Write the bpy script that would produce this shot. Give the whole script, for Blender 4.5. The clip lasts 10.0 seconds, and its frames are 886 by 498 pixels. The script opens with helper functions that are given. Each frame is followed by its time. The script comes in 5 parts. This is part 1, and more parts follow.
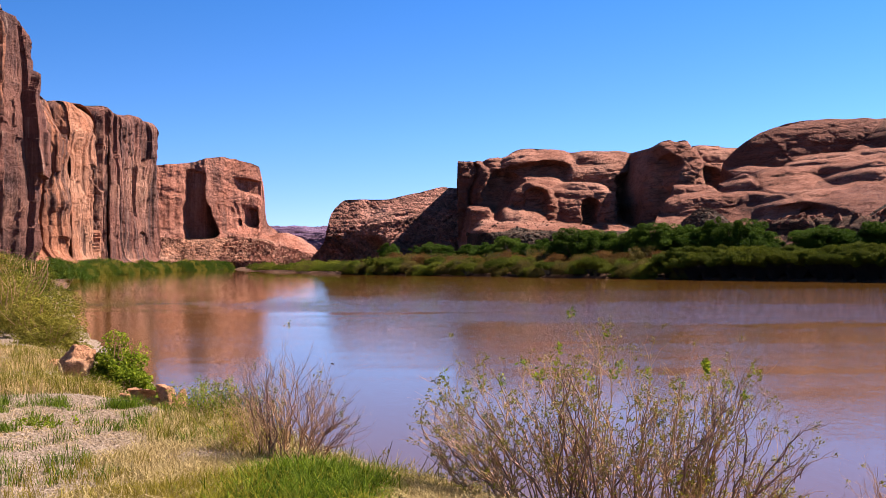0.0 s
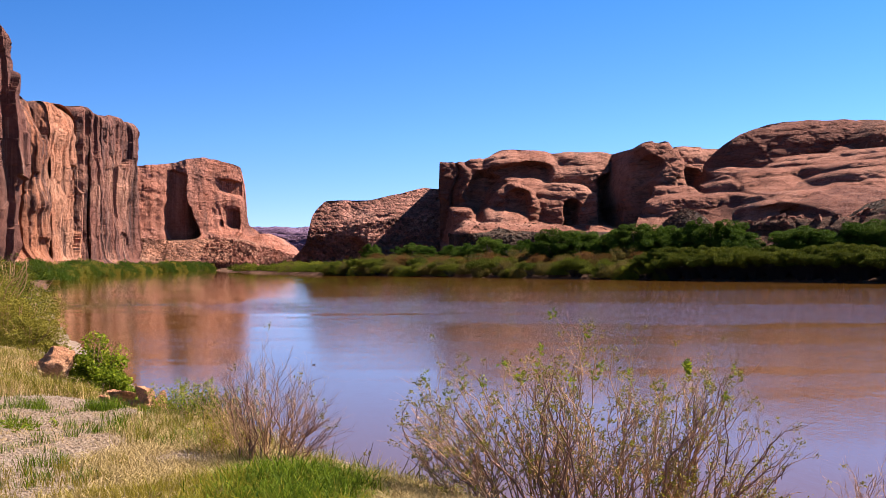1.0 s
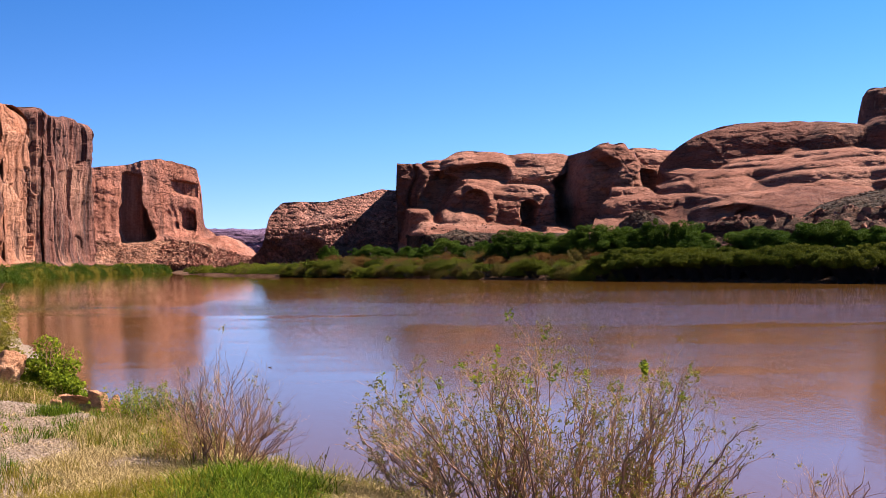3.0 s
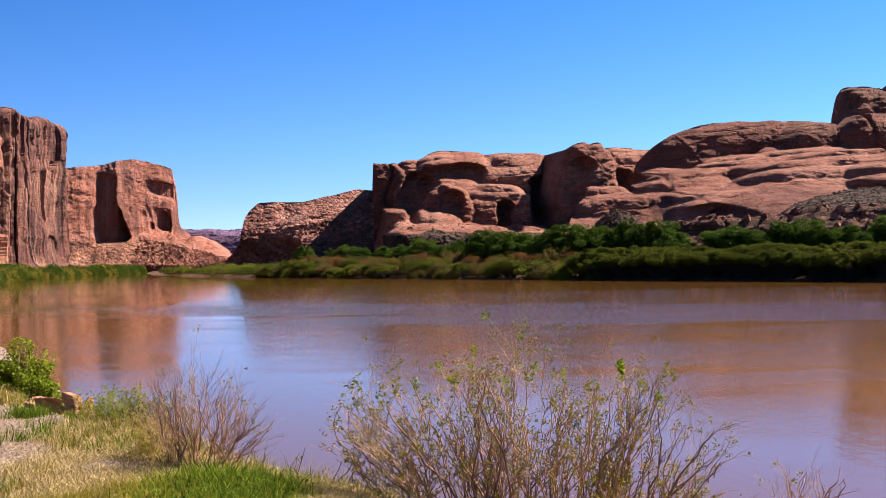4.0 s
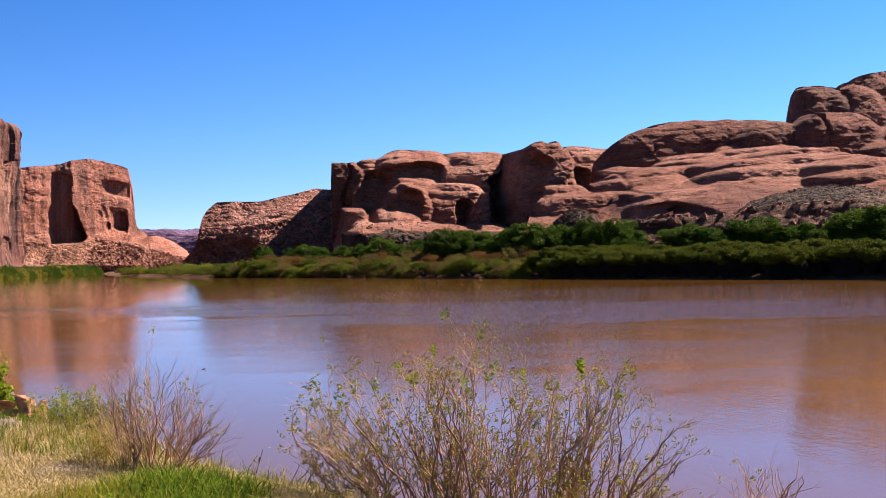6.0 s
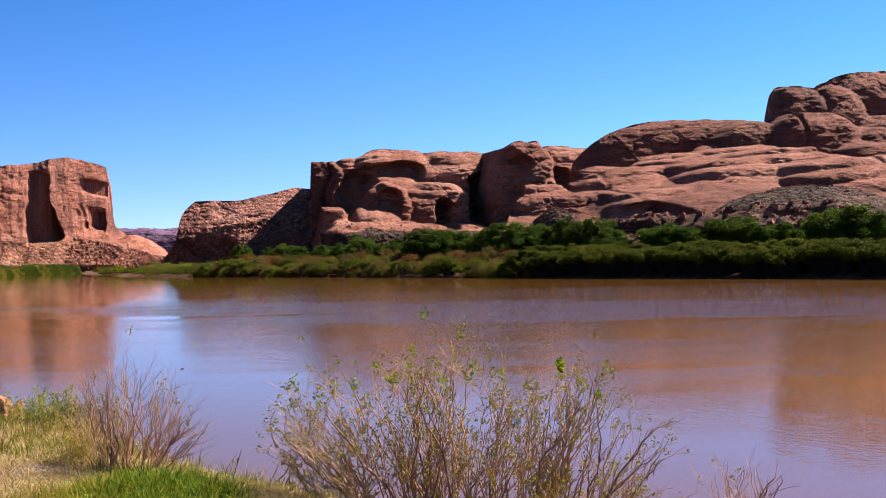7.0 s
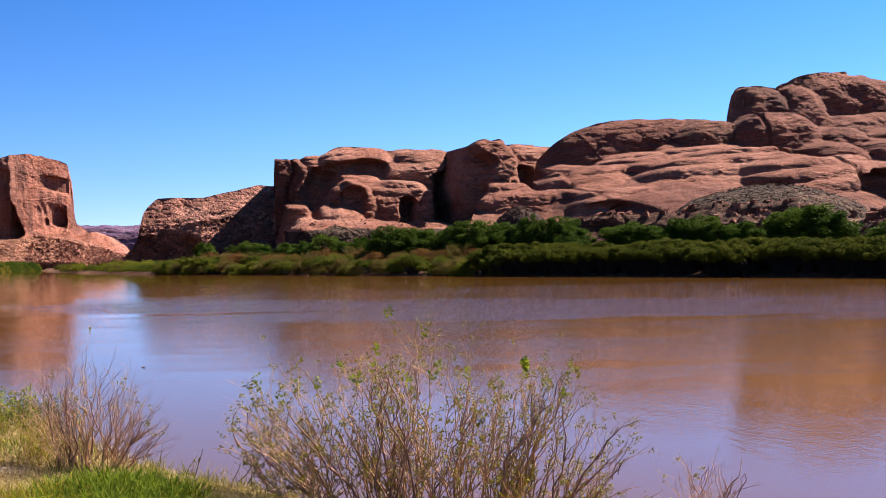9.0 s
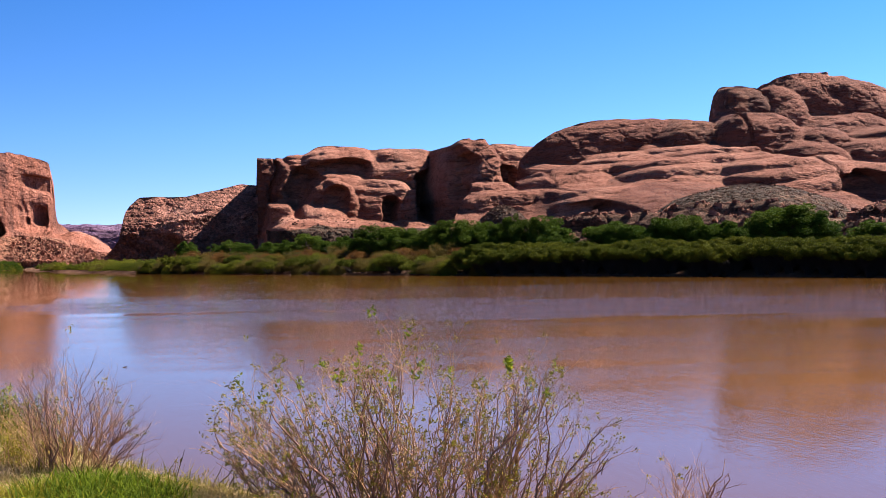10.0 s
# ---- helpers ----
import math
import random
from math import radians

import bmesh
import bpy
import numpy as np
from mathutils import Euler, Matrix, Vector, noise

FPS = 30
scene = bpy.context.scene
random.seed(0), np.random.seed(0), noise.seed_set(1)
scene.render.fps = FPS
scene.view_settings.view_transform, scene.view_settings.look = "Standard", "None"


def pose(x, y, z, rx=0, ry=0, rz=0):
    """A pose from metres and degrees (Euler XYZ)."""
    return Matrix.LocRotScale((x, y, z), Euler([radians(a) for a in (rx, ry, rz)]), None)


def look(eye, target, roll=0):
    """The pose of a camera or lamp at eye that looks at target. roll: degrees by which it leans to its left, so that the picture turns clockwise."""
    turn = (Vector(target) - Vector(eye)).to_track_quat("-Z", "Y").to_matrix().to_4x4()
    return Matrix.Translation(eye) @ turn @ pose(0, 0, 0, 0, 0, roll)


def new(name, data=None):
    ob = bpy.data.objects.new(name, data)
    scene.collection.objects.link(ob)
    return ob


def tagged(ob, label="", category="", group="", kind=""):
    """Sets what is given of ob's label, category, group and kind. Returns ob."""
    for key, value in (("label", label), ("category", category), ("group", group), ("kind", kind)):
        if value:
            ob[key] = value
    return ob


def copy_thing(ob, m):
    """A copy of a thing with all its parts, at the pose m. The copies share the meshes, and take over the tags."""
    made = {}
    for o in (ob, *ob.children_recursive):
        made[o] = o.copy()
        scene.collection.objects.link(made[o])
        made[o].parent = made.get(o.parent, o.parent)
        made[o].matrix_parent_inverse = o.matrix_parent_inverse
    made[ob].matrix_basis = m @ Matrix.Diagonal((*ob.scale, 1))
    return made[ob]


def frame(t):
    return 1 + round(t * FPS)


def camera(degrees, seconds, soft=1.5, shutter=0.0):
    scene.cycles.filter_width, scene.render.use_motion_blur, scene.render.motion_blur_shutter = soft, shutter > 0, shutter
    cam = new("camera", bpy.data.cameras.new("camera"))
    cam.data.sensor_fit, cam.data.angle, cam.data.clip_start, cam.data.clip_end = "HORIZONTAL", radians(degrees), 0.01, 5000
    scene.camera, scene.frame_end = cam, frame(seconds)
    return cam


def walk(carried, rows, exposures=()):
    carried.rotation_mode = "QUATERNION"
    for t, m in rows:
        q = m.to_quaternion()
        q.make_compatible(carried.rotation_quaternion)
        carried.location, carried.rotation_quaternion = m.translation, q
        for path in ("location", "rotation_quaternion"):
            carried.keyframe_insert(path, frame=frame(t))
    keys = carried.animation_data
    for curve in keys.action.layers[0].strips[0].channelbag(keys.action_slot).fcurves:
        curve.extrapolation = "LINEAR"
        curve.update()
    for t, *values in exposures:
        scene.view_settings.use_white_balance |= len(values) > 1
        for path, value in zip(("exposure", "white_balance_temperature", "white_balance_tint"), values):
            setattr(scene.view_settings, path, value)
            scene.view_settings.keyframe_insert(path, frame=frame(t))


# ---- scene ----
EYE = 2.5  # metres of the lens over the river
cam = camera(39.74, 10.0, 0.85)
# seconds, x, y, rise, yaw, pitch, roll
ROWS = [
    (0.0, -0.050, -0.450, 0.000, 0.000, 0.500, 0.450),
    (0.5, -0.046, -0.433, 0.000, -0.382, 0.511, 0.455),
    (1.0, -0.042, -0.408, 0.000, -0.842, 0.534, 0.471),
    (1.5, -0.039, -0.397, 0.000, -1.273, 0.549, 0.493),
    (2.0, -0.035, -0.373, 0.000, -1.795, 0.572, 0.529),
    (2.5, -0.032, -0.357, 0.000, -2.288, 0.580, 0.574),
    (4.0, -0.023, -0.308, 0.000, -3.921, 0.560, 0.834),
    (4.5, -0.021, -0.292, 0.000, -4.408, 0.539, 0.873),
    (5.0, -0.018, -0.273, 0.000, -4.925, 0.515, 0.963),
    (5.5, -0.016, -0.251, 0.000, -5.373, 0.501, 1.025),
    (7.0, -0.010, -0.200, 0.000, -6.789, 0.434, 1.059),
    (7.5, -0.008, -0.183, 0.000, -7.230, 0.403, 0.992),
    (8.0, -0.007, -0.159, 0.000, -7.661, 0.378, 0.943),
    (8.5, -0.006, -0.138, 0.000, -8.071, 0.345, 0.921),
    (9.0, -0.005, -0.122, 0.000, -8.473, 0.313, 0.946),
    (9.5, -0.004, -0.103, 0.000, -8.872, 0.298, 0.935),
    (10.0, -0.004, -0.087, 0.000, -9.272, 0.274, 0.902),
]
walk(cam, [(t, pose(x, y, EYE + z, 90 + pitch, roll, yaw)) for t, x, y, z, yaw, pitch, roll in ROWS], [(0.0, 1.76, 6600, 20)])

# ---- sky and sun ----
SUN_AZ, SUN_EL = 72.0, 48.0  # degrees right of straight ahead, and above the horizon
world = bpy.data.worlds.new("world")
scene.world = world
world.use_nodes = True
wn = world.node_tree
sky = wn.nodes.new("ShaderNodeTexSky")
sky.sky_type, sky.sun_disc = "NISHITA", False
sky.sun_elevation, sky.sun_rotation = radians(SUN_EL), radians(SUN_AZ)
sky.air_density, sky.dust_density, sky.ozone_density, sky.altitude = 0.5, 0.15, 3.0, 2500
deep = wn.nodes.new("ShaderNodeHueSaturation")  # a clear dry desert sky
deep.inputs["Saturation"].default_value, deep.inputs["Value"].default_value = 1.10, 1.18
wn.links.new(sky.outputs[0], deep.inputs["Color"])
tint = wn.nodes.new("ShaderNodeMix")
tint.data_type, tint.blend_type = "RGBA", "MULTIPLY"
tint.inputs[0].default_value = 1.0
height = wn.nodes.new("ShaderNodeSeparateXYZ")
wn.links.new(wn.nodes.new("ShaderNodeTexCoord").outputs["Generated"], height.inputs[0])
haze = wn.nodes.new("ShaderNodeValToRGB")  # lilac towards the horizon
haze.color_ramp.elements[0].position, haze.color_ramp.elements[0].color = 0.02, (0.98, 0.95, 1.06, 1)
haze.color_ramp.elements[1].position, haze.color_ramp.elements[1].color = 0.24, (0.46, 1.09, 1.40, 1)
haze.color_ramp.elements.new(0.10).color = (0.79, 1.09, 1.20, 1)
haze.color_ramp.elements.new(0.45).color = (0.78, 1.10, 1.14, 1)
wn.links.new(height.outputs[2], haze.inputs[0])
wn.links.new(haze.outputs[0], tint.inputs[7])
wn.links.new(deep.outputs[0], tint.inputs[6])
wn.links.new(tint.outputs[2], wn.nodes["Background"].inputs[0])
brighter = wn.nodes.new("ShaderNodeMapRange")  # the sky gains towards the sun
for slot, value in enumerate((-0.35, 0.50, 0.044, 0.062), 1):
    brighter.inputs[slot].default_value = value
wn.links.new(height.outputs[0], brighter.inputs[0])
wn.links.new(brighter.outputs[0], wn.nodes["Background"].inputs[1])
sun = new("sun", bpy.data.lights.new("sun", "SUN"))
sun.data.energy, sun.data.angle, sun.data.color = 5.0, radians(0.53), (1.0, 0.92, 0.80)
S = Vector((math.sin(radians(SUN_AZ)) * math.cos(radians(SUN_EL)), math.cos(radians(SUN_AZ)) * math.cos(radians(SUN_EL)), math.sin(radians(SUN_EL))))
sun.matrix_world = look(S * 300, (0, 0, 0))

# ---- numeric noise ----


def vnoise(p, seed=0):
    """Smooth value noise in -1..1 at points p (..., 3)."""
    p = np.atleast_2d(np.asarray(p, float))
    i = np.floor(p).astype(np.int64)
    f = p - i
    f = f * f * f * (f * (f * 6 - 15) + 10)
    out = 0
    for dx in (0, 1):
        for dy in (0, 1):
            for dz in (0, 1):
                h = (i[..., 0] + dx) * 374761393 + (i[..., 1] + dy) * 668265263 + (i[..., 2] + dz) * 1440662683 + seed * 97531
                h &= 0xFFFFFFFF
                h = ((h ^ (h >> 13)) * 1274126177) & 0xFFFFFFFF
                h = ((h ^ (h >> 16)) * 2246822519) & 0xFFFFFFFF
                h ^= h >> 15
                w = (f[..., 0] if dx else 1 - f[..., 0]) * (f[..., 1] if dy else 1 - f[..., 1]) * (f[..., 2] if dz else 1 - f[..., 2])
                out = out + w * (h / 2147483647.5 - 1)
    return out


def fbm(p, octaves=4, seed=0, gain=0.5):
    p = np.asarray(p, float)
    total, amp = 0, 1.0
    for k in range(octaves):
        total = total + amp * vnoise(p * (2.03 ** k) + 17.3 * k, seed + k)
        amp *= gain
    return total


def stack(x, y, z):
    return np.stack(np.broadcast_arrays(x, y, z), -1)


def smooth(a, b, x):
    t = np.clip((x - a) / (b - a), 0, 1)
    return t * t * (3 - 2 * t)


# ---- mesh helpers ----
def mesh_of(name, verts, faces, material, soft_shade=True):
    """One mesh from arrays; faces all have the same number of corners."""
    verts, faces = np.asarray(verts, np.float32).reshape(-1, 3), np.asarray(faces, np.int32)
    me = bpy.data.meshes.new(name)
    n, k = faces.shape
    me.vertices.add(len(verts))
    me.vertices.foreach_set("co", verts.ravel())
    me.loops.add(n * k)
    me.loops.foreach_set("vertex_index", faces.ravel())
    me.polygons.add(n)
    me.polygons.foreach_set("loop_start", np.arange(0, n * k, k, dtype=np.int32))
    me.polygons.foreach_set("use_smooth", np.full(n, soft_shade))
    me.update(calc_edges=True)
    me.materials.append(material)
    return me


def grid_faces(rows, cols, wrap=False):
    r, c = np.meshgrid(np.arange(rows - 1), np.arange(cols if wrap else cols - 1), indexing="ij")
    c2 = (c + 1) % cols
    return np.stack([r * cols + c, r * cols + c2, (r + 1) * cols + c2, (r + 1) * cols + c], -1).reshape(-1, 4)


def part(name, me, parent=None, label=""):
    ob = new(name, me)
    if parent:
        ob.parent = parent
    return tagged(ob, label)


def thing(name, label, category, group="", place=None, kind=""):
    ob = new(name)
    ob.empty_display_size = 0.2
    if place is not None:
        ob.matrix_basis = place
    return tagged(ob, label, category, group, kind)


def tubes(lines, sides=4):
    """Tapered tubes along polylines [(points (n,3), radii (n,))]: vertices and quads."""
    vs, fs, base = [], [], 0
    ang = np.arange(sides) * 2 * np.pi / sides
    for pts, rad in lines:
        pts = np.asarray(pts, float)
        tan = np.gradient(pts, axis=0)
        tan /= np.linalg.norm(tan, axis=1, keepdims=True) + 1e-9
        side = np.cross(tan, [0.31, 0.87, 0.38])
        side /= np.linalg.norm(side, axis=1, keepdims=True) + 1e-9
        up = np.cross(tan, side)
        ring = pts[:, None] + np.asarray(rad)[:, None, None] * (np.cos(ang)[None, :, None] * side[:, None] + np.sin(ang)[None, :, None] * up[:, None])
        vs.append(ring.reshape(-1, 3))
        fs.append(grid_faces(len(pts), sides, True) + base)
        base += len(pts) * sides
    return np.concatenate(vs), np.concatenate(fs)


def leaf_quads(centres, size, rng, slim=0.5, up=0.3, droop=0.0):
    """Pointed four-cornered leaves at the centres, turned at random."""
    n = len(centres)
    a = rng.normal(size=(n, 3))
    a[:, 2] = a[:, 2] * 0.7 + up - droop
    a /= np.linalg.norm(a, axis=1, keepdims=True)
    b = np.cross(a, rng.normal(size=(n, 3)))
    b /= np.linalg.norm(b, axis=1, keepdims=True)
    L = (size * rng.uniform(0.6, 1.3, n))[:, None]
    c = np.asarray(centres)
    v = np.stack([c - a * L * 0.5, c + b * L * slim * 0.5, c + a * L * 0.5, c - b * L * slim * 0.5], 1)
    return v.reshape(-1, 3), np.arange(4 * n).reshape(n, 4)


def join(*pairs):
    vs, fs, base = [], [], 0
    for v, f in pairs:
        vs.append(v)
        fs.append(f + base)
        base += len(v)
    return np.concatenate(vs), np.concatenate(fs)


# ---- materials ----
def material(name):
    m = bpy.data.materials.new(name)
    m.use_nodes = True
    nt = m.node_tree
    return m, nt, nt.nodes["Principled BSDF"]


def node(nt, kind, **values):
    n = nt.nodes.new("ShaderNode" + kind)
    for key, value in values.items():
        if key in n.inputs:
            n.inputs[key].default_value = value
    return n


def mapped(nt, scale):
    tc = nt.nodes.new("ShaderNodeTexCoord")
    mp = nt.nodes.new("ShaderNodeMapping")
    mp.inputs["Scale"].default_value = scale
    nt.links.new(tc.outputs["Object"], mp.inputs["Vector"])
    return mp.outputs[0]


def noise_tex(nt, scale, detail=5, rough=0.6, squash=(1, 1, 1), distortion=0.0):
    n = node(nt, "TexNoise", Scale=scale, Detail=detail, Roughness=rough, Distortion=distortion)
    nt.links.new(mapped(nt, squash), n.inputs["Vector"])
    return n.outputs["Fac"]


def ramp(nt, fac, stops):
    r = nt.nodes.new("ShaderNodeValToRGB")
    els = r.color_ramp.elements
    while len(els) < len(stops):
        els.new(0.5)
    for e, (pos, col) in zip(els, stops):
        e.position, e.color = pos, (*col, 1) if len(col) == 3 else col
    nt.links.new(fac, r.inputs[0])
    return r.outputs[0]


def mix(nt, a, b, fac, mode="MIX"):
    m = nt.nodes.new("ShaderNodeMix")
    m.data_type, m.blend_type = "RGBA", mode
    for sock, val in ((m.inputs[0], fac), (m.inputs[6], a), (m.inputs[7], b)):
        if hasattr(val, "is_output"):
            nt.links.new(val, sock)
        elif sock == m.inputs[0]:
            sock.default_value = val
        else:
            sock.default_value = (*val, 1)
    return m.outputs[2]


def math_node(nt, op, a, b=0.0):
    m = nt.nodes.new("ShaderNodeMath")
    m.operation = op
    for sock, val in ((m.inputs[0], a), (m.inputs[1], b)):
        if hasattr(val, "is_output"):
            nt.links.new(val, sock)
        else:
            sock.default_value = val
    return m.outputs[0]


def bump(nt, height, strength, distance, into):
    b = node(nt, "Bump", Strength=strength, Distance=distance)
    nt.links.new(height, b.inputs["Height"])
    nt.links.new(b.outputs[0], into)
    return b


def rock_material(name, dark, mid, pale, streak=0.5, bed=0.5, grain=1.0, speck=0.0, rubble=0.0, seam=0.0, relief=1.0):
    """Sandstone: blotches, level bedding, upright varnish streaks, fine relief."""
    m, nt, bsdf = material(name)
    big = noise_tex(nt, 0.06 * grain, 6, 0.62, distortion=0.4)
    col = ramp(nt, big, [(0.3, dark), (0.5, mid), (0.7, pale)])
    beds = noise_tex(nt, 1.0, 4, 0.6, (0.02 * grain, 0.02 * grain, 0.55 * grain), 0.3)
    col = mix(nt, col, mix(nt, col, (0.62, 0.56, 0.5), 1.0, "MULTIPLY"), math_node(nt, "MULTIPLY", ramp(nt, beds, [(0.42, (0, 0, 0)), (0.62, (1, 1, 1))]), bed))
    if streak:
        st = noise_tex(nt, 1.0, 6, 0.7, (0.20 * grain, 0.20 * grain, 0.012 * grain), 0.6)
        zone = noise_tex(nt, 0.04 * grain, 3, 0.55)
        k = math_node(nt, "MULTIPLY", ramp(nt, st, [(0.46, (0, 0, 0)), (0.54, (1, 1, 1))]), ramp(nt, zone, [(0.42, (0.1,) * 3), (0.56, (1, 1, 1))]))
        col = mix(nt, col, (0.066, 0.034, 0.030), math_node(nt, "MULTIPLY", k, streak))
        st2 = noise_tex(nt, 1.0, 5, 0.7, (0.75 * grain, 0.75 * grain, 0.03 * grain), 0.4)
        k2 = math_node(nt, "MULTIPLY", ramp(nt, st2, [(0.5, (0, 0, 0)), (0.6, (1, 1, 1))]), ramp(nt, zone, [(0.36, (0.15,) * 3), (0.5, (1, 1, 1))]))
        col = mix(nt, col, (0.075, 0.038, 0.032), math_node(nt, "MULTIPLY", k2, 0.75 * streak))
        pale_st = noise_tex(nt, 1.0, 4, 0.6, (0.5 * grain, 0.5 * grain, 0.03 * grain), 0.4)
        col = mix(nt, col, (0.367, 0.243, 0.177), math_node(nt, "MULTIPLY", ramp(nt, pale_st, [(0.64, (0, 0, 0)), (0.74, (1, 1, 1))]), streak * 0.7))
    if speck:
        sp = noise_tex(nt, 0.9 * grain, 3, 0.7)
        col = mix(nt, col, (0.062, 0.051, 0.034), math_node(nt, "MULTIPLY", ramp(nt, sp, [(0.52, (0, 0, 0)), (0.6, (1, 1, 1))]), speck))
    fine = noise_tex(nt, 1.3 * grain, 9, 0.75)
    col = mix(nt, col, ramp(nt, fine, [(0.3, (0.42,) * 3), (0.5, (0.95,) * 3), (0.7, (1.35,) * 3)]), 0.25 + 0.55 * relief, "MULTIPLY")
    nt.links.new(col, bsdf.inputs["Base Color"])
    bsdf.inputs["Roughness"].default_value = 0.92
    bsdf.inputs["Specular IOR Level"].default_value = 0.15
    cracks = noise_tex(nt, 0.5 * grain, 10, 0.75, (1, 1, 1.6), 0.5)
    ledge = noise_tex(nt, 1.0, 5, 0.65, (0.07 * grain, 0.07 * grain, 1.1 * grain), 0.6)
    if streak > 0.5:
        flutes = noise_tex(nt, 1.0, 7, 0.72, (0.42 * grain, 0.42 * grain, 0.035 * grain), 0.3)
        cracks = math_node(nt, "ADD", cracks, math_node(nt, "MULTIPLY", flutes, 0.7))
        col = mix(nt, col, ramp(nt, flutes, [(0.36, (0.45,) * 3), (0.5, (1.0,) * 3), (0.66, (1.25,) * 3)]), 0.5, "MULTIPLY")
        nt.links.new(col, bsdf.inputs["Base Color"])
    both = math_node(nt, "ADD", cracks, math_node(nt, "MULTIPLY", ledge, 1.5 * bed))
    if bed > 0.3:
        col = mix(nt, col, ramp(nt, ledge, [(0.34, (0.45,) * 3), (0.46, (1.0,) * 3), (0.6, (1.0,) * 3), (0.7, (1.15,) * 3)]), 0.8, "MULTIPLY")
        nt.links.new(col, bsdf.inputs["Base Color"])
    if seam:
        for squash, scale in (((1, 1, 2.6), 0.11), ((0.5, 0.5, 3.5), 0.2)):
            joint = noise_tex(nt, scale * grain, 4, 0.55, squash, 1.2)
            line = ramp(nt, joint, [(0.478, (1,) * 3), (0.5, (0.3,) * 3), (0.512, (1,) * 3)])
            col = mix(nt, col, line, seam, "MULTIPLY")
            both = math_node(nt, "ADD", both, math_node(nt, "MULTIPLY", line, 0.35 * seam))
        nt.links.new(col, bsdf.inputs["Base Color"])
    if rubble:
        for size, amount in ((0.55, 1.0), (1.5, 0.5)):
            vor = node(nt, "TexVoronoi", Scale=size * rubble)
            nt.links.new(mapped(nt, (1, 1, 1)), vor.inputs["Vector"])
            both = math_node(nt, "SUBTRACT", both, math_node(nt, "MULTIPLY", vor.outputs["Distance"], amount))
            tone = nt.nodes.new("ShaderNodeSeparateColor")
            nt.links.new(vor.outputs["Color"], tone.inputs[0])
            col = mix(nt, col, ramp(nt, tone.outputs[0], [(0.0, (0.55,) * 3), (1.0, (1.35,) * 3)]), 0.8, "MULTIPLY")
        nt.links.new(col, bsdf.inputs["Base Color"])
    bump(nt, both, 1.0, 2.0 * relief / grain, bsdf.inputs["Normal"])
    return m


def leaf_material(name, low, high, glow=0.35):
    m, nt, bsdf = material(name)
    geo = nt.nodes.new("ShaderNodeNewGeometry")
    info = nt.nodes.new("ShaderNodeObjectInfo")
    col = ramp(nt, geo.outputs["Random Per Island"], [(0.0, low), (1.0, high)])
    col = mix(nt, col, mix(nt, (0.75, 0.8, 0.7), (1.25, 1.15, 1.1), info.outputs["Random"]), 1.0, "MULTIPLY")
    nt.links.new(col, bsdf.inputs["Base Color"])
    bsdf.inputs["Roughness"].default_value = 0.8
    bsdf.inputs["Specular IOR Level"].default_value = 0.08
    tl = nt.nodes.new("ShaderNodeBsdfTranslucent")
    nt.links.new(col, tl.inputs[0])
    ms = nt.nodes.new("ShaderNodeMixShader")
    ms.inputs[0].default_value = glow
    nt.links.new(bsdf.outputs[0], ms.inputs[1])
    nt.links.new(tl.outputs[0], ms.inputs[2])
    nt.links.new(ms.outputs[0], nt.nodes["Material Output"].inputs[0])
    return m


def plain_material(name, low, high, scale=8.0, rough=0.85, squash=(1, 1, 1), relief=0.3, depth=0.01):
    m, nt, bsdf = material(name)
    n = noise_tex(nt, scale, 6, 0.65, squash)
    nt.links.new(ramp(nt, n, [(0.3, low), (0.7, high)]), bsdf.inputs["Base Color"])
    bsdf.inputs["Roughness"].default_value = rough
    bsdf.inputs["Specular IOR Level"].default_value = 0.32
    bump(nt, n, relief, depth, bsdf.inputs["Normal"])
    return m


M_WALL = rock_material("red_sandstone_wall", (0.234, 0.082, 0.041), (0.362, 0.147, 0.081), (0.462, 0.237, 0.149), streak=0.8, bed=0.12, relief=0.6)
M_VARNISH = rock_material("varnished_sandstone", (0.109, 0.043, 0.034), (0.194, 0.081, 0.058), (0.346, 0.171, 0.113), streak=0.95, bed=0.05, relief=0.6)
M_DOME = rock_material("slickrock", (0.109, 0.039, 0.027), (0.169, 0.067, 0.044), (0.239, 0.105, 0.072), streak=0.2, bed=0.12, seam=0.6, relief=0.45)
# M_DOME's paler twin: sunlight on caps and benches is put into its colour
M_SLAB = rock_material("sunlit_slickrock", (0.162, 0.062, 0.039), (0.249, 0.105, 0.070), (0.329, 0.164, 0.116), streak=0.0, bed=0.2, seam=0.6, relief=0.5)
M_DARK_DOME = rock_material("varnished_slickrock", (0.087, 0.035, 0.025), (0.167, 0.070, 0.043), (0.249, 0.110, 0.070), streak=0.7, bed=0.1, seam=0.4, relief=0.6)
M_CRAG = rock_material("broken_sandstone", (0.092, 0.041, 0.025), (0.163, 0.081, 0.052), (0.224, 0.139, 0.101), streak=0.0, bed=0.3, speck=0.25, grain=1.6, rubble=0.4, seam=0.8)
M_MESA = rock_material("rubble_slope", (0.146, 0.057, 0.041), (0.302, 0.133, 0.099), (0.466, 0.242, 0.186), streak=0.0, bed=0.15, speck=0.35, grain=1.5, rubble=1.3)
# distance haze is put into this rock's pale purple tint
M_FAR = rock_material("hazed_far_rock", (0.145, 0.085, 0.154), (0.183, 0.111, 0.195), (0.221, 0.140, 0.228), streak=0.0, bed=0.9, grain=0.2)
